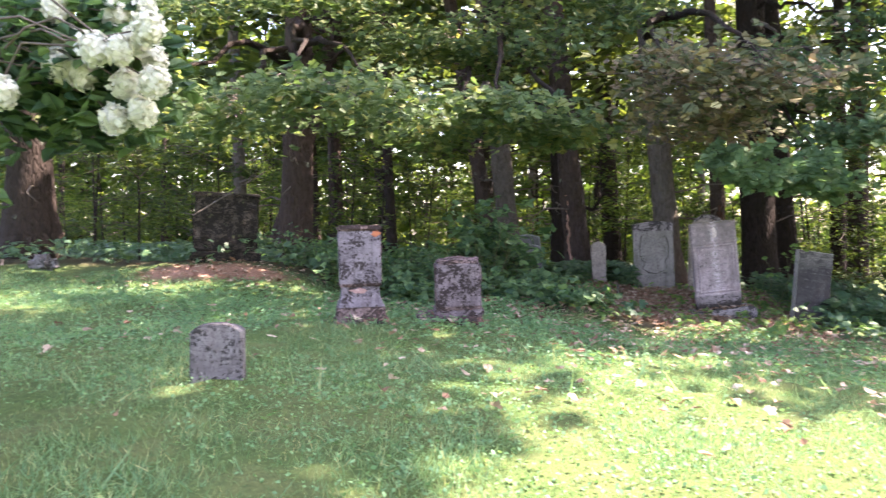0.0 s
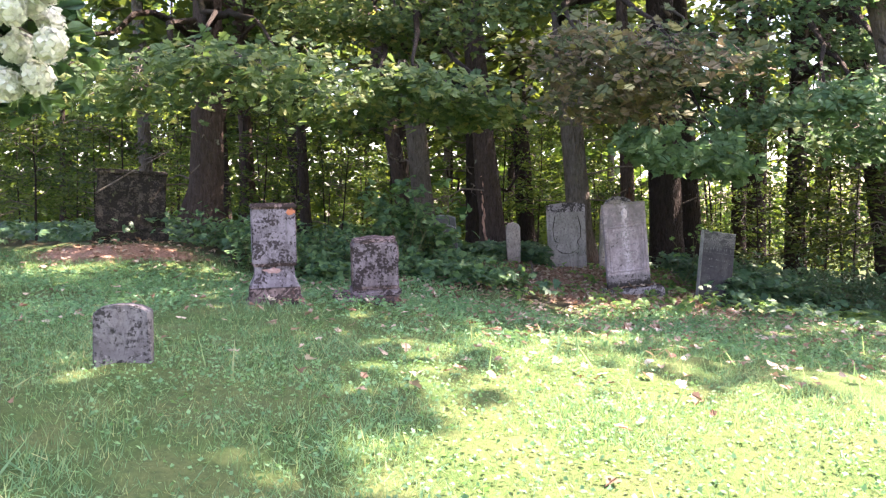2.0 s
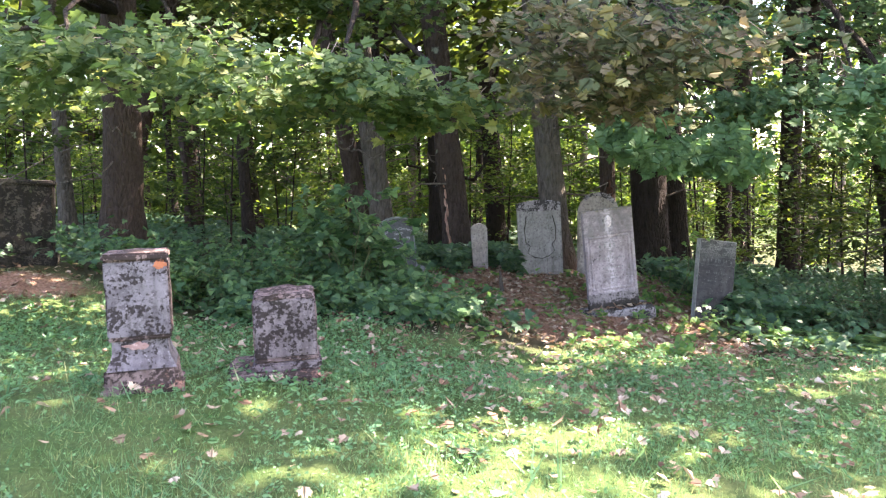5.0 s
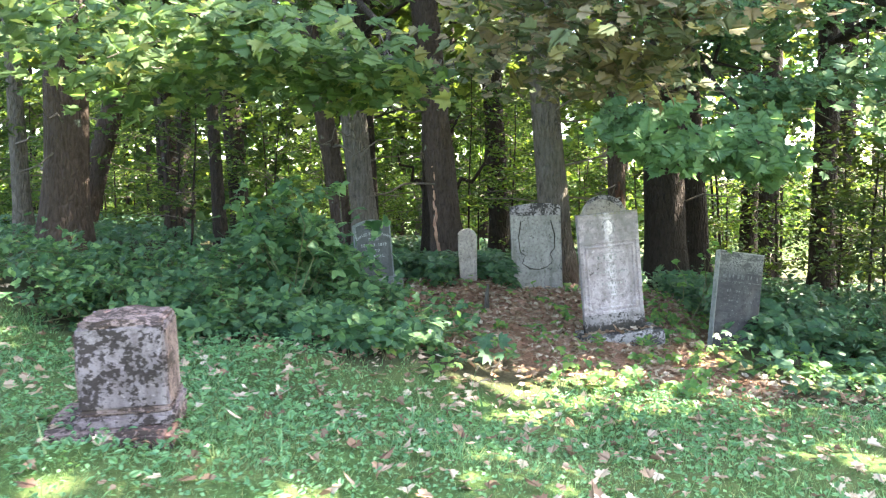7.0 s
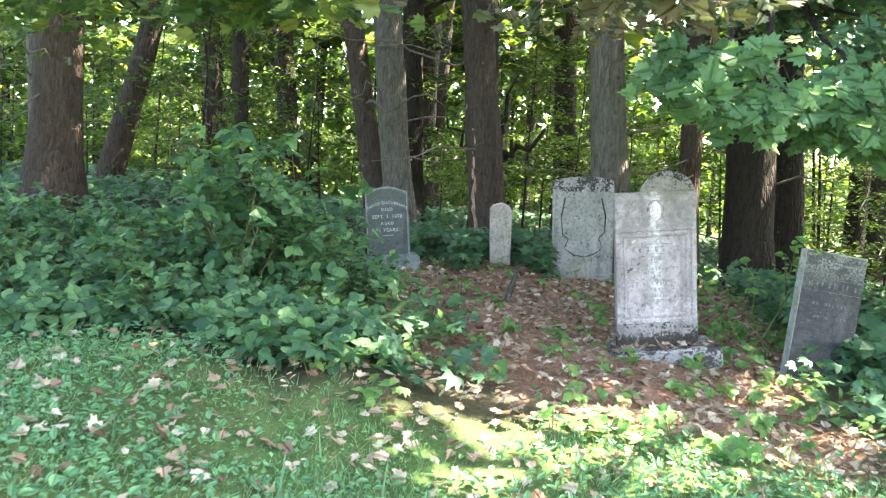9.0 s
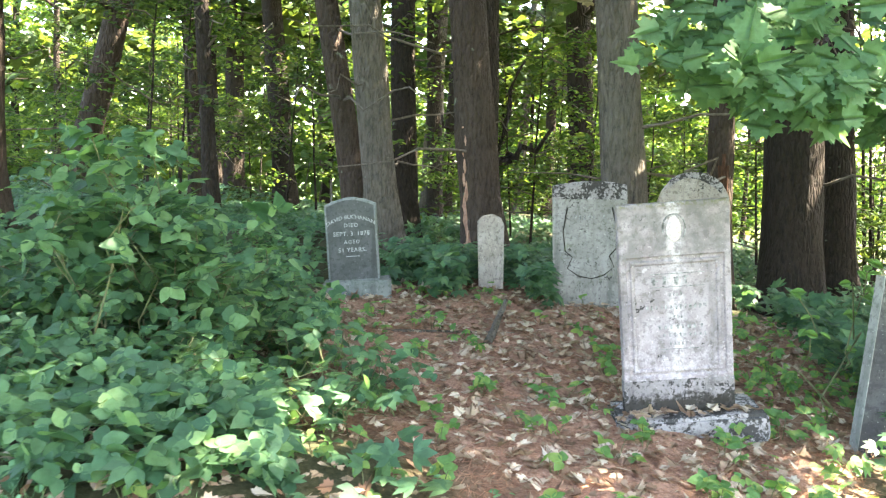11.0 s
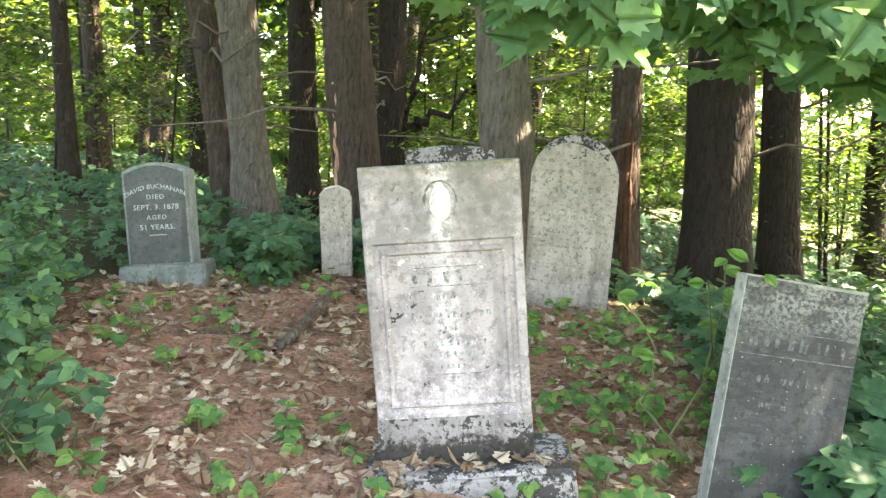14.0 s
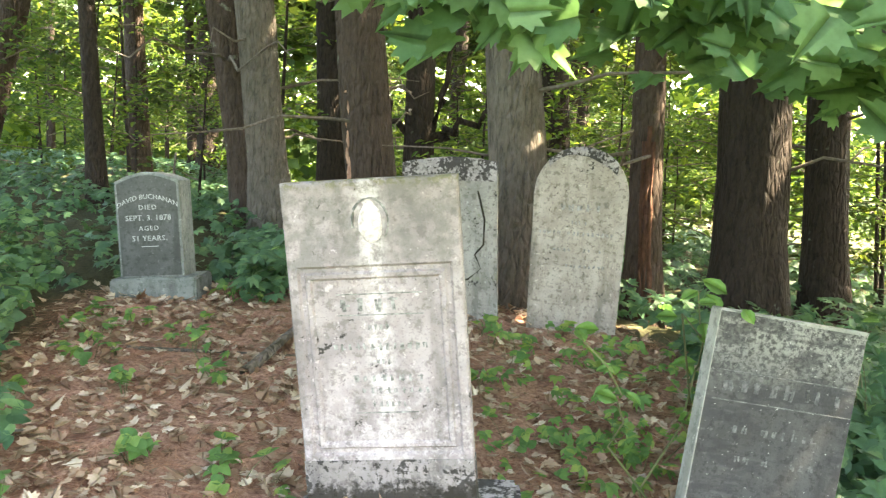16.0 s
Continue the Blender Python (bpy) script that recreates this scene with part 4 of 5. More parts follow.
# tall pedestal monument
mon = thing("monument", (-0.68, 6.62, 0.66), "pinkish-grey marble pedestal monument spotted with black lichen, orange at one corner", "gravestone", STONES, turn=(1, -1.5, 9))
part("base", lifted(rough_block(0.46, 0.44, 0.08, 0.015, 0.012), 0, 0.12, -0.03), MARBLE_CRUST, mon, "grass-edged sunken base")
part("plinth", lifted(rough_block(0.42, 0.40, 0.13, 0.02, 0.008, 0.93), 0, 0.12, 0.03), MARBLE_CRUST, mon, "lichen-blackened plinth")
bm = bmesh.new()
prev = None
for z, w in ((0.145, 0.385), (0.17, 0.368), (0.20, 0.338), (0.235, 0.318), (0.28, 0.31), (0.32, 0.31)):
    ring = [bm.verts.new((sx * w / 2, 0.12 + sy * w / 2, z)) for sx, sy in ((-1, -1), (1, -1), (1, 1), (-1, 1))]
    if prev:
        for i in range(4):
            bm.faces.new((prev[i], prev[(i + 1) % 4], ring[(i + 1) % 4], ring[i]))
    else:
        bm.faces.new(ring[::-1])
    prev = ring
bm.faces.new(prev)
part("neck", bm, MARBLE_PINK, mon, "smooth pink-stained lower block")
part("moulding", lifted(rough_block(0.35, 0.34, 0.024, 0.009, 0.003), 0, 0.12, 0.315), MARBLE_CRUST, mon, "dark crusted moulding")
part("die", lifted(rough_block(0.345, 0.335, 0.443, 0.008, 0.003), 0, 0.12, 0.336), MARBLE_PINK, mon)
part("side_crust", lifted(rough_block(0.012, 0.30, 0.42, 0.003, 0.006), 0.174, 0.12, 0.345), MARBLE_CRUST, mon, "dark crusted side")
bm = bmesh.new()
bmesh.ops.create_icosphere(bm, subdivisions=3, radius=1)
for v in bm.verts:
    k = 1 + 0.55 * noise.noise(v.co * 2.3)
    v.co = Vector((v.co.x * 0.036 * k + 0.135, v.co.y * 0.004 - 0.0475, v.co.z * 0.026 * k + 0.752))
part("lichen_patch", bm, ORANGE, mon, "bright orange lichen")
bm = bmesh.new()
bmesh.ops.create_icosphere(bm, subdivisions=3, radius=1)
for v in bm.verts:
    k = 1 + 0.6 * noise.noise(v.co * 1.9 + Vector((4, 1, 2)))
    v.co = Vector((v.co.x * 0.06 * k - 0.02, v.co.y * 0.004 - 0.0355, v.co.z * 0.024 * k + 0.278))
part("rust_stain", bm, stone_material("pink_rust_stain", (0.33, 0.19, 0.17), (0.42, 0.29, 0.27), (0.25, 0.13, 0.10), 0.66), mon, "rosy rust stain")
part("cap", lifted(rough_block(0.362, 0.35, 0.045, 0.012, 0.006), 0, 0.12, 0.778), MARBLE_CRUST, mon, "dark worn cap")

# lower broken monument
BLOTCHED = stone_material("blotched_pink_marble", (0.13, 0.10, 0.107), (0.25, 0.203, 0.215), (0.07, 0.054, 0.054), 0.528, (0.02, 0.013, 0.011))
low = thing("monument", (0.115, 6.92, 0.62), "short broken marble monument with lichen blotches on a stepped base", "gravestone", STONES, turn=(6, -2, 3))
part("base", lifted(rough_block(0.57, 0.48, 0.10, 0.02, 0.012), -0.05, 0.10, -0.02), MARBLE_CRUST, low, "worn base slab")
part("plinth", lifted(rough_block(0.43, 0.38, 0.06, 0.014, 0.006), 0.03, 0.12, 0.075), BLOTCHED, low)
part("moulding", lifted(rough_block(0.40, 0.35, 0.03, 0.012, 0.006), 0.03, 0.12, 0.132), MARBLE_CRUST, low)
part("die", lifted(rough_block(0.388, 0.33, 0.385, 0.012, 0.006, 0.96), 0.03, 0.12, 0.158), BLOTCHED, low)
part("side_crust", lifted(rough_block(0.012, 0.29, 0.35, 0.003, 0.006), -0.164, 0.12, 0.165), MARBLE_CRUST, low, "dark crusted side")
part("side_crust", lifted(rough_block(0.012, 0.29, 0.35, 0.003, 0.006), 0.222, 0.12, 0.165), MARBLE_CRUST, low, "dark crusted side")
part("broken_top", lifted(rough_block(0.365, 0.31, 0.035, 0.012, 0.016, 0.95, 4), 0.03, 0.12, 0.53), MARBLE_CRUST, low, "crumbling reddish top")

# little rounded stone on the lawn
little = thing("gravestone", (-1.27, 4.44, 0.61), "small squat grey gravestone with curved top on the lawn", "gravestone", STONES, turn=(-2, 0, 8))
arc = [(0.147 * math.cos(a), 0.235 + 0.06 * math.sin(a)) for a in np.linspace(0, math.pi, 15)]
bm = slab([(-0.15, -0.06), (0.15, -0.06)] + arc, 0.14, 0.014, 0.003)
part("tablet", bm, GREY_STONE, little)

# dark square stone under the trees
old = thing("monument", (-2.95, 10.75, 1.0), "large square gravestone crusted with moss, darkened for shade under the trees", "gravestone", STONES, turn=(-1, 2, 14))
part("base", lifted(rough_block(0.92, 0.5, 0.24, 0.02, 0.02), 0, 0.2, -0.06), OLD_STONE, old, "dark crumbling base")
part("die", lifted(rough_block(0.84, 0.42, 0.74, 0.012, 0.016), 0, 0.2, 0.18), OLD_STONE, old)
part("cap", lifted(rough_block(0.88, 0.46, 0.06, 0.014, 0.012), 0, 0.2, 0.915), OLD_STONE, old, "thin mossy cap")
for x, y, w in ((-6.05, 10.5, 0.42), (-5.35, 10.6, 0.4)):
    st = thing("fieldstone", (x, y, ground_at(x, y) - 0.06), "low rounded fieldstone half sunk in the ground", "stone", "low stones by the ivy")
    part("stone", rough_block(w, 0.3, 0.24, 0.07, 0.03, 0.8), GREY_STONE, st)

# ---- undergrowth ----


def on_ground(p):
    p[:, 2] += land(p[:, 0], p[:, 1])
    return p


def stuff(name, pieces, material, label, category):
    v, f = joined(pieces)
    return tagged(part_np(name, v, f, material), label, category, kind="stuff")


def bush(name, x, y, w, d, h, count, size, mat, template, label, group):
    """A bush of arching stems with leaves round them."""
    z0 = ground_at(x, y)
    ob = thing(name, (x, y, z0), label, "bush", group)
    tips = []
    for _ in range(int(14 + 12 * w)):
        a = np.array([rng.uniform(-w, w) * 0.5, rng.uniform(-d, d) * 0.5, -0.03])
        q = rng.uniform(0.35, 1.0)
        b = a + np.array([rng.uniform(-w, w) * 0.55, rng.uniform(-d, d) * 0.55, h * q])
        b[2] += ground_at(x + b[0], y + b[1]) - z0
        a[2] += ground_at(x + a[0], y + a[1]) - z0
        line = limb_line(a, b, 0.12 * h, 7)
        part_np("stem", *tube(line, np.linspace(0.006, 0.002, 7), 4), STEM, ob)
        tips.extend(line[2:])
    tips = np.array(tips)
    p = tips[rng.integers(0, len(tips), count)] + rng.standard_normal((count, 3)) * [0.085, 0.085, 0.05]
    part_np("leaves", *scatter(*template, p, size * rng.uniform(0.55, 1.2, count), 0.42, (0, -0.25, 1), 0.25), mat, ob)
    return ob


def trifoliate():
    """Three pointed leaflets on one stalk (bramble)."""
    v, f = [], []
    for a, s in ((0.0, 1.0), (1.25, 0.8), (-1.25, 0.8)):
        b = len(v)
        for x, y, z in [(0, 0.05, 0), (0.26, 0.14, 0.04), (0.38, 0.42, 0.06), (0.24, 0.74, 0.0), (0, 1.0, -0.1), (-0.24, 0.74, 0.0), (-0.38, 0.42, 0.06), (-0.26, 0.14, 0.04)]:
            v.append((s * (x * math.cos(a) + y * math.sin(a)), s * (y * math.cos(a) - x * math.sin(a)), z * s))
        f.append([b, b + 1, b + 2, b + 3, b + 4])
        f.append([b, b + 4, b + 5, b + 6, b + 7])
    return v, f


rng = np.random.default_rng(25)
BROAD, FIVE, THREE = oval(0.47), palmate(5), trifoliate()
n = 2600
p = np.stack([rng.uniform(-0.6, 1.95, n), rng.uniform(8.0, 10.2, n), rng.uniform(0.03, 0.2, n)], 1)
p = p[(p[:, 1] > 9.25 - 0.2 * p[:, 0] + 0.25 * np.sin(4 * p[:, 0])) & (p[:, 0] < 2.1 - 0.35 * (p[:, 1] - 8.6))]
stuff("broad_weeds", [scatter(*THREE, on_ground(p), rng.uniform(0.05, 0.12, len(p)), 0.4, (0.1, -0.3, 1), 0.2)], LEAF_BRAMBLE, "low broad-leaved weeds along the lawn's edge", "ground cover")
BRAMBLES = "bramble bushes by the wood's edge"
for x, y, w, d, h, n, size in ((1.75, 10.0, 0.35, 0.3, 0.3, 70, 0.09), (0.4, 9.8, 1.1, 0.6, 0.3, 420, 0.075), (1.15, 10.05, 0.8, 0.6, 0.34, 380, 0.08), (0.1, 10.3, 1.0, 0.8, 0.6, 560, 0.08),
                              (2.05, 10.55, 0.4, 0.35, 0.42, 70, 0.1), (0.45, 10.5, 0.75, 0.6, 1.4, 440, 0.115), (0.95, 10.7, 0.6, 0.6, 1.15, 320, 0.115), (1.25, 11.3, 0.6, 0.8, 0.5, 340, 0.09), (0.3, 11.4, 1.1, 0.9, 0.75, 620, 0.085), (-0.9, 10.2, 1.1, 0.8, 0.5, 620, 0.075),
                              (0.2, 12.9, 1.0, 0.9, 0.75, 560, 0.085), (-0.6, 11.6, 1.2, 0.9, 0.65, 620, 0.08), (-1.7, 11.2, 1.2, 0.9, 0.55, 560, 0.08), (0.75, 12.2, 0.7, 0.8, 0.6, 380, 0.09)):
    bush("bramble_bush", x, y, w, d, h, n, size, LEAF_BRAMBLE, THREE, "bramble bush with broad light-green leaves", BRAMBLES)
for x, y, w, d, h, n in ((6.6, 10.5, 1.0, 0.7, 0.4, 420), (7.7, 10.3, 1.1, 0.7, 0.45, 420), (7.0, 10.8, 1.2, 0.9, 0.75, 620), (8.2, 10.2, 1.3, 1.0, 0.8, 620), (9.4, 11.0, 1.4, 1.0, 0.9, 560), (5.9, 12.4, 1.0, 0.9, 0.5, 460)):
    bush("weed_clump", x, y, w, d, h, n, 0.085, LEAF_CREEPER, OVAL, "dense clump of green weeds at the wood's edge", "weeds at the wood's edge")

# five-leaved creeper and ivy over the wood's floor
n = 34000
p = np.stack([rng.uniform(-12, 13, n), rng.uniform(8.2, 28, n), np.zeros(n)], 1)
clear = lawn(p[:, 0], p[:, 1]) + litter(p[:, 0], p[:, 1]) + ((np.abs(p[:, 0] - 1.75) < 0.5) & (np.abs(p[:, 1] - 13.0) < 0.75)) + ((np.abs(p[:, 0] - 2.78) < 0.28) & (np.abs(p[:, 1] - 13.4) < 0.5))
p = p[(clear < 0.25) & (np.sin(1.7 * p[:, 0] + 0.8 * p[:, 1]) + np.sin(2.3 * p[:, 1] - 1.1 * p[:, 0]) + rng.uniform(-1.4, 1.4, n) > -0.9)]
p[:, 2] = rng.uniform(0.03, 0.30, len(p)) * (0.5 + 0.5 * np.clip(p[:, 1] - 9, 0, 1))
stuff("creeper", [scatter(*FIVE, on_ground(p), rng.uniform(0.07, 0.14, len(p)), 0.35, (0, -0.3, 1), 0.15)], LEAF_CREEPER, "dark green five-leaved creeper covering the wood's floor", "ground cover")

# stand of creeper at the back of the clearing
n = 1500
p = np.stack([rng.uniform(1.7, 3.3, n), rng.uniform(13.3, 14.9, n), rng.uniform(0.05, 0.36, n)], 1)
q = np.stack([rng.uniform(5.15, 6.6, n), rng.uniform(10.3, 13.2, n), rng.uniform(0.04, 0.32, n)], 1)
p = p[((p[:, 0] > 2.15) | (p[:, 1] > 14.0)) & ~((np.abs(p[:, 0] - 2.76) < 0.3) & (p[:, 1] < 13.9))]
stuff("creeper_bank", [scatter(*FIVE, on_ground(np.concatenate([p, q])), rng.uniform(0.08, 0.15, len(p) + len(q)), 0.3, (0, -0.35, 1), 0.12)], LEAF_CREEPER, "thick bank of creeper behind the stones", "ground cover")

# seedlings in the clearing and along its edge
for _ in range(150):
    x, y = rng.uniform(1.4, 5.4), rng.uniform(8.6, 13.6)
    if np.hypot((x - 2.6) / 1.1, (y - 11.2) / 1.4) < 0.8 and rng.uniform() < 0.6:
        continue
    k = rng.integers(2, 7)
    c = np.stack([rng.normal(0, 0.06, k), rng.normal(0, 0.06, k), rng.uniform(0.03, 0.13, k)], 1)
    ob = thing("seedling", (x, y, ground_at(x, y)), "small bright green seedling among fallen leaves", "seedling", "seedlings in the clearing")
    part_np("leaves", *scatter(*(FIVE if k % 2 else THREE), c, rng.uniform(0.05, 0.09, k), 0.3, (0, -0.3, 1), 0.15), LEAF_SEEDLING, ob)
    for q in c:
        part_np("stalk", *tube(np.array([[0.3 * q[0], 0.3 * q[1], -0.02], [0.7 * q[0], 0.7 * q[1], 0.6 * q[2]], q]), [0.003, 0.002, 0.0015], 4), STEM, ob)
n = 300
p = np.stack([rng.uniform(4.0, 5.6, n), rng.uniform(9.3, 12.8, n), rng.uniform(0.02, 0.14, n)], 1)
stuff("low_weeds", [scatter(*FIVE, on_ground(p), rng.uniform(0.05, 0.095, n), 0.35, (0, -0.3, 1), 0.15)], LEAF_SEEDLING, "low bright weeds round the slate stone", "ground cover")


def fern(x, y, fronds, length):
    z0 = ground_at(x, y)
    ob = thing("fern", (x, y, z0), "bright green fern with arching fronds", "fern", "ferns at the wood's edge")
    for k in range(fronds):
        a = 2 * math.pi * k / fronds + rng.uniform(-0.3, 0.3)
        s = np.linspace(0, 1, 16)
        line = np.stack([np.cos(a) * s * length * 0.8, np.sin(a) * s * length * 0.8, length * (0.85 * s - 0.75 * s * s)], 1)
        pieces = []
        side = np.array([-math.sin(a), math.cos(a), 0])
        out = np.array([math.cos(a), math.sin(a), -0.2])
        for i in range(2, 16):
            w = length * 0.26 * math.sin(math.pi * (0.12 + 0.88 * s[i])) + 0.01
            for sg in (-1, 1):
                tip = line[i] + (sg * side + 0.45 * out) * w
                mid = (line[i] + tip) / 2
                o = out * w * 0.16
                pieces.append((np.array([line[i], mid + o, tip, mid - o]), np.array([[0, 1, 2, 3]])))
        tagged(part_np("frond", *joined(pieces), LEAF_SEEDLING, ob), kind="stuff")


for x, y in ((6.0, 9.5), (6.3, 9.0), (6.7, 9.6), (5.6, 9.7), (6.9, 9.0), (7.3, 9.6), (6.4, 10.1), (7.6, 9.1), (5.35, 9.5)):
    fern(x, y, 10, 0.82 if x > 5.7 else 0.45)

# creeper sprig beside the slate
sprig = thing("creeper_sprig", (4.70, 10.95, 0.2), "light green creeper shoot arching beside the slate stone", "plant")
line = limb_line((0.05, 0.2, 0), (-0.33, -0.18, 0.86), 0.12, 8)
line2 = limb_line((0.05, 0.2, 0), (0.05, -0.15, 1.05), 0.1, 8)
line3 = limb_line((0.05, 0.2, 0.3), (0.2, -0.13, 0.99), 0.1, 8)
for one in (line, line2, line3):
    part_np("stem", *tube(one, np.linspace(0.006, 0.003, 8), 5), STEM, sprig)
for one in (line, line2, line3):
    for q in one[4:]:
        k = 3
        p = q + rng.normal(0, 0.035, (k, 3))
        part_np("leaf", *scatter(*oval(0.3), p[:1], np.array([rng.uniform(0.07, 0.10)]), 0.4, (0, -0.7, 1)), LEAF_SEEDLING, sprig)
        part_np("leaf", *scatter(*oval(0.3), p[1:2], np.array([rng.uniform(0.06, 0.09)]), 0.4, (0, -0.7, 1)), LEAF_SEEDLING, sprig)

# fallen branches
for a, b, r in (((2.68, 12.1, 0), (2.86, 12.95, 0.1), 0.035), ((1.8, 10.8, 0), (2.1, 11.15, 0.0), 0.024), ((1.1, 14.4, 0.0), (1.0, 14.9, 0.9), 0.02), ((1.9, 12.3, 0), (2.9, 12.45, 0), 0.012), ((-3.05, 9.7, 0.75), (-2.3, 10.35, 1.25), 0.012)):
    a, b = np.array(a), np.array(b)
    a[2] += ground_at(a[0], a[1]) + r * 0.6
    b[2] += ground_at(b[0], b[1]) + r * 0.6
    ob = thing("fallen_branch", tuple(a), "weathered dead branch lying on the ground", "branch", "fallen branches")
    part_np("branch", *tube(np.linspace(0, 1, 9)[:, None] * (b - a) + np.cumsum(rng.normal(0, 0.1, (9, 3)), 0) * [r, r, 0.3 * r], np.linspace(r, r * 0.5, 9), 7, 0.06), BARK_GREY, ob)

# fallen leaves and needles
rng = np.random.default_rng(28)
n = 9500
p = np.stack([rng.uniform(0.8, 6, n), rng.uniform(8.4, 15, n), rng.uniform(0.012, 0.045, n)], 1)
p = p[litter(p[:, 0], p[:, 1]) > rng.uniform(0.0, 1.0, n)]
q = np.stack([rng.normal(2.6, 2.3, 1900), 2.2 + 7.3 * rng.uniform(0, 1, 1900) ** 0.33, rng.uniform(0.025, 0.055, 1900)], 1)
r_ = np.stack([rng.normal(-2.8, 0.8, 260), rng.normal(10.0, 0.35, 260), rng.uniform(0.02, 0.05, 260)], 1)
on_base = np.stack([rng.uniform(3.4, 4.15, 40), rng.uniform(10.60, 10.69, 40), np.zeros(40)], 1)
on_base[:, 2] = 0.425 + 0.108 * (on_base[:, 0] - 3.74) - land(on_base[:, 0], on_base[:, 1])
p = np.concatenate([p, q[np.abs(q[:, 0]) < 7], r_, on_base])
stuff("fallen_leaves", [scatter(*MAPLE, on_ground(p), rng.uniform(0.03, 0.085, len(p)), 0.24, (0, 0, 1), 0.38)], DRY_LEAF, "dry tan and brown fallen maple leaves", "fallen leaves")
n = 30000
p = np.stack([rng.uniform(1.0, 5.5, n), rng.uniform(8.6, 14.5, n), rng.uniform(0.004, 0.02, n)], 1)
p = p[litter(p[:, 0], p[:, 1]) > 0.3]
stuff("pine_needles", [scatter([(-0.017, 0, 0), (0.017, 0, 0), (0.012, 1, 0.03), (-0.012, 1, 0.03)], [[0, 1, 2, 3]], on_ground(p), rng.uniform(0.06, 0.13, len(p)), 0.12)], NEEDLE, "reddish-brown fallen pine needles", "needles")

# ---- grass ----
rng = np.random.default_rng(26)
n = 330000
x = rng.uniform(-7, 8, n)
y = 1.0 + 9.5 * rng.uniform(0, 1, n) ** 1.15
keep = lawn(x, y) > rng.uniform(0.02, 0.9, n)
p = on_ground(np.stack([x[keep], y[keep], np.full(keep.sum(), -0.005)], 1))
m = len(p)
tuft = 0.75 + 0.35 * np.sin(1.9 * p[:, 0] + 2.3 * p[:, 1]) * np.sin(2.7 * p[:, 0] - 1.3 * p[:, 1])
v, f = blade()
v = [(a, c, b) for a, b, c in v]                       # stands upright
template = [(a, -0.4 * c * c, c) for a, b, c in v]
stuff("grass", [scatter(template, f, p, rng.uniform(0.035, 0.08, m) * tuft, 0.6)], GRASS, "short green lawn grass", "grass")
n = 90000
x, y = rng.uniform(-6.5, 7.5, n), 1.2 + 9 * rng.uniform(0, 1, n) ** 1.1
keep = (lawn(x, y) > rng.uniform(0.05, 0.9, n)) & (np.sin(1.3 * x + 0.7) + np.sin(1.9 * y + 0.6 * x) + rng.uniform(-1.2, 1.2, n) > -0.4)
p = on_ground(np.stack([x[keep], y[keep], rng.uniform(0.015, 0.05, keep.sum())], 1))
stuff("clover", [scatter(*KITE, p, rng.uniform(0.014, 0.032, len(p)), 0.5)], CLOVER, "clover and small broad weeds in the lawn", "ground cover")
n = 450
p = on_ground(np.stack([rng.uniform(-4, 6, n), rng.uniform(2, 8.5, n), np.full(n, -0.005)], 1))
p = p[lawn(p[:, 0], p[:, 1]) > 0.5]
stuff("tall_grass", [scatter(template, f, p, rng.uniform(0.10, 0.20, len(p)), 0.35)], GRASS, "longer pale grass blades in the lawn", "grass")

n = 24000
x, y = rng.uniform(-4, 6.5, n), 5.5 + 4.5 * rng.uniform(0, 1, n) ** 0.8
keep = (lawn(x, y) + 0.5 * (litter(x, y) < 0.8) > rng.uniform(0.2, 1.2, n)) & (np.sin(2.3 * x + 0.4) + np.sin(2.9 * y - 0.9 * x) + rng.uniform(-1.2, 1.2, n) > 0.0) & (y < 9.6)
p = on_ground(np.stack([x[keep], y[keep], rng.uniform(0.02, 0.08, keep.sum())], 1))
stuff("lawn_weeds", [scatter(*OVAL, p, rng.uniform(0.025, 0.055, len(p)), 0.4, (0, -0.2, 1), 0.15)], CLOVER, "small broad-leaved weeds along the lawn", "ground cover")

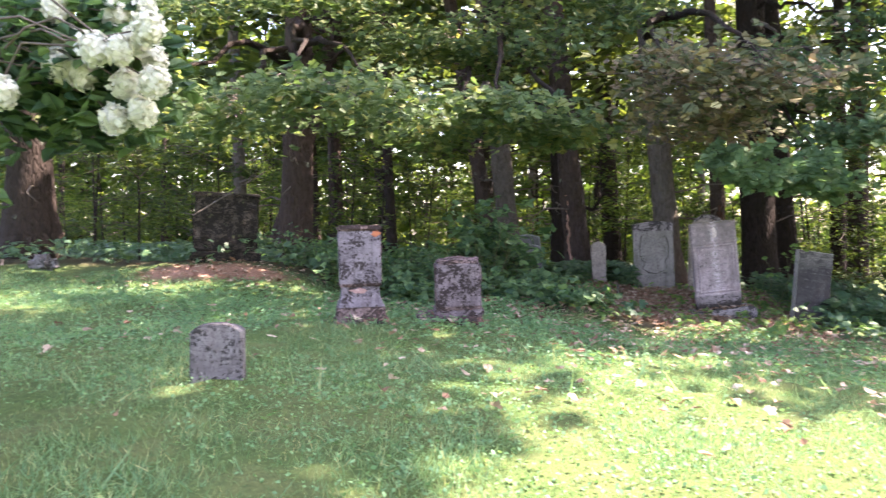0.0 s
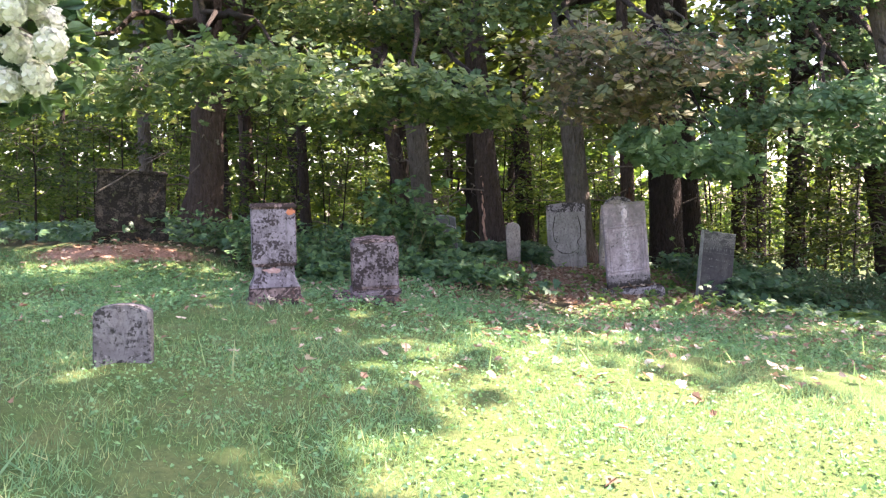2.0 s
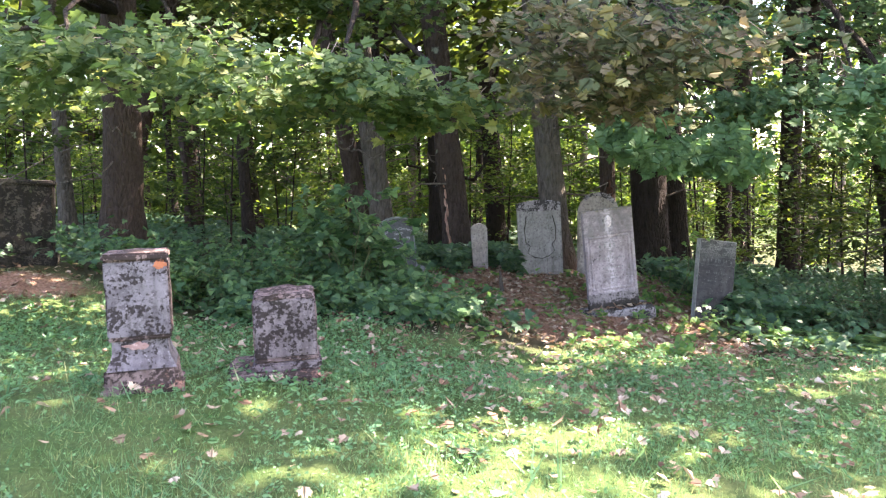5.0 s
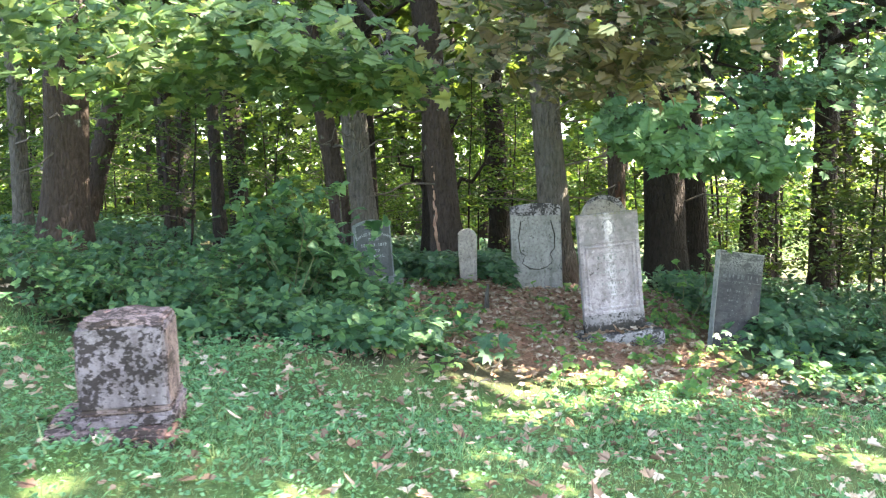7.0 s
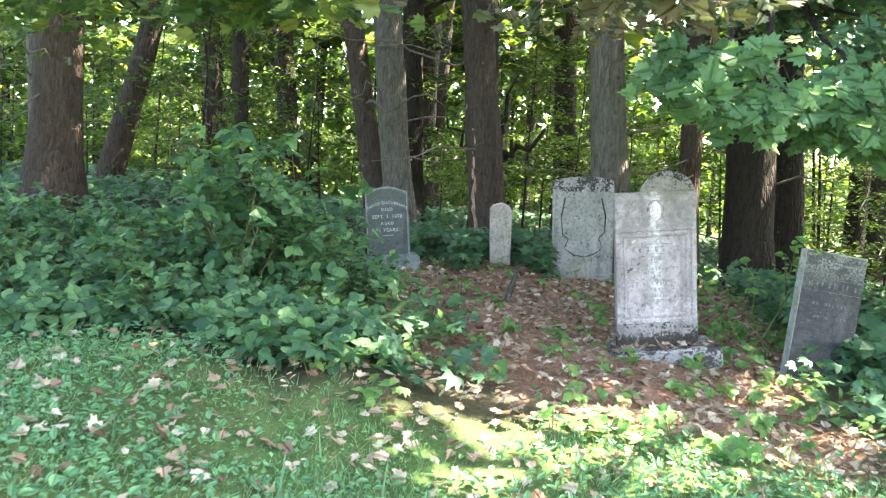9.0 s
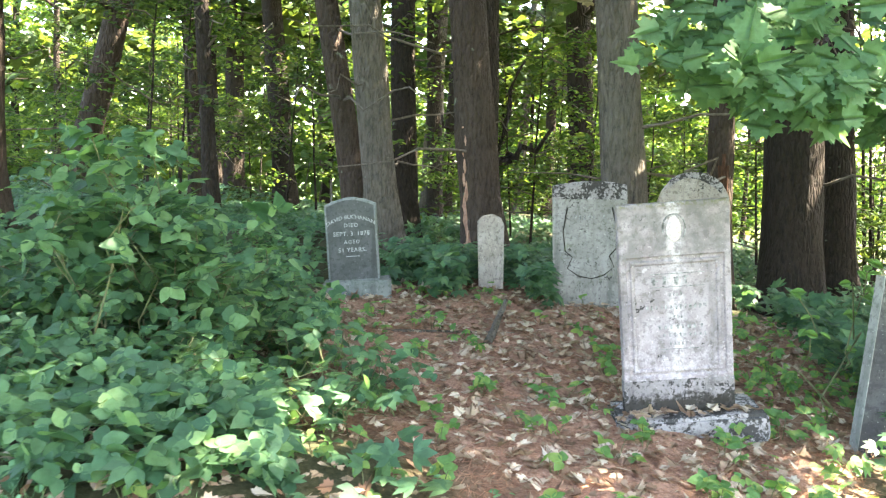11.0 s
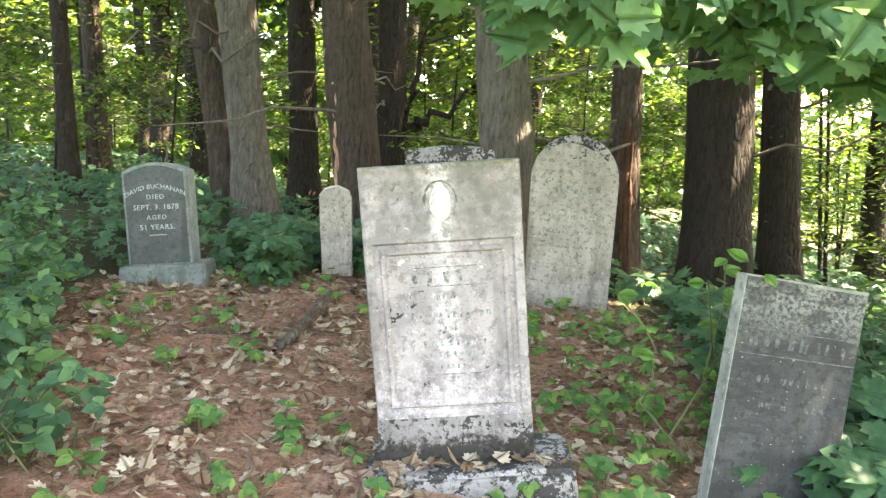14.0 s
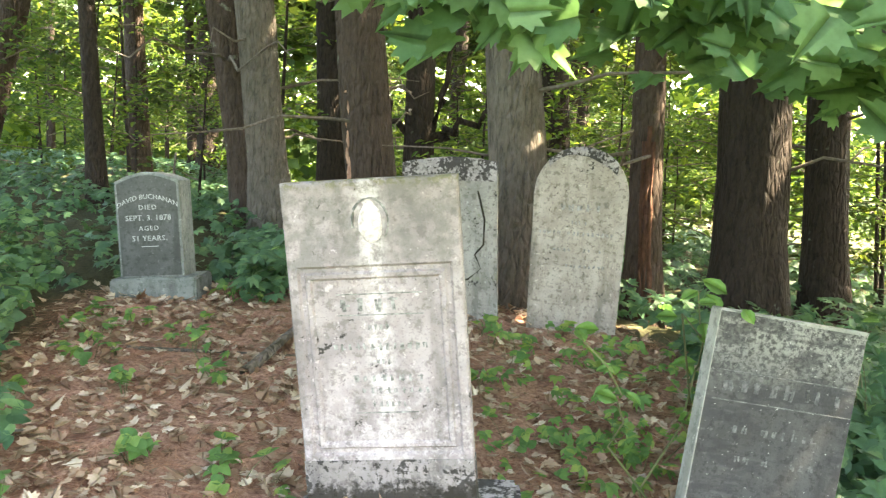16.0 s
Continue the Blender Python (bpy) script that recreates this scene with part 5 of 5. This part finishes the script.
# ---- hydrangea ----
rng = np.random.default_rng(27)
hx, hy = -3.3, 3.8
hz = ground_at(hx, hy)
hyd = thing("hydrangea", (hx, hy, hz), "hydrangea shrub with large white flower heads on arching branches", "shrub")
shift = np.array([hx, hy, hz])
heads = [(-1.75, 3.71, 2.31), (-1.52, 3.71, 2.43), (-1.25, 3.39, 2.28), (-1.38, 3.4, 2.19), (-1.33, 3.67, 2.21), (-1.64, 3.63, 2.13), (-1.74, 3.61, 2.17), (-1.26, 3.48, 2.07),
         (-1.43, 3.59, 2.08), (-1.36, 3.59, 1.96), (-1.48, 3.58, 1.92), (-1.5, 3.43, 2.2), (-1.36, 3.53, 2.26), (-1.95, 3.51, 2.03), (-1.76, 3.63, 2.43), (-1.4, 3.73, 2.47)]
for c in heads:
    c = np.array(c) - shift
    part_np("stem", *tube(limb_line((rng.uniform(-0.1, 0.1), rng.uniform(-0.1, 0.1), 0), c, 0.75, 9), np.linspace(0.014, 0.004, 9), 5), TWIG, hyd)
    # a cone of overlapping florets, each petal facing outwards
    k = 210
    d = rng.standard_normal((k, 3))
    d /= np.linalg.norm(d, axis=1, keepdims=True)
    r = np.array([0.06, 0.06, 0.07]) * rng.uniform(0.85, 1.15)
    pp = c + d * r * rng.uniform(0.78, 1.0, (k, 1))
    sets = [scatter(*kite(0.45), pp, rng.uniform(0.026, 0.038, k), 0.35, d), scatter(*kite(0.45), c + d * r * 0.72, np.full(k, 0.04), 0.1, d)]
    part_np("flower_head", *joined(sets), PETAL, hyd, "white cone-shaped flower head")
p = np.concatenate([blob(420, np.array([-1.75, 3.72, 2.25]) - shift, (0.5, 0.16, 0.32)), blob(760, np.array([-1.85, 4.02, 2.2]) - shift, (0.62, 0.26, 0.42)), blob(700, np.array([-2.8, 3.8, 1.9]) - shift, (0.75, 0.7, 0.8))])
part_np("leaves", *scatter(*BROAD, p, rng.uniform(0.07, 0.13, len(p)), 0.5, (0, -0.2, 1), 0.2), LEAF_BRAMBLE, hyd)
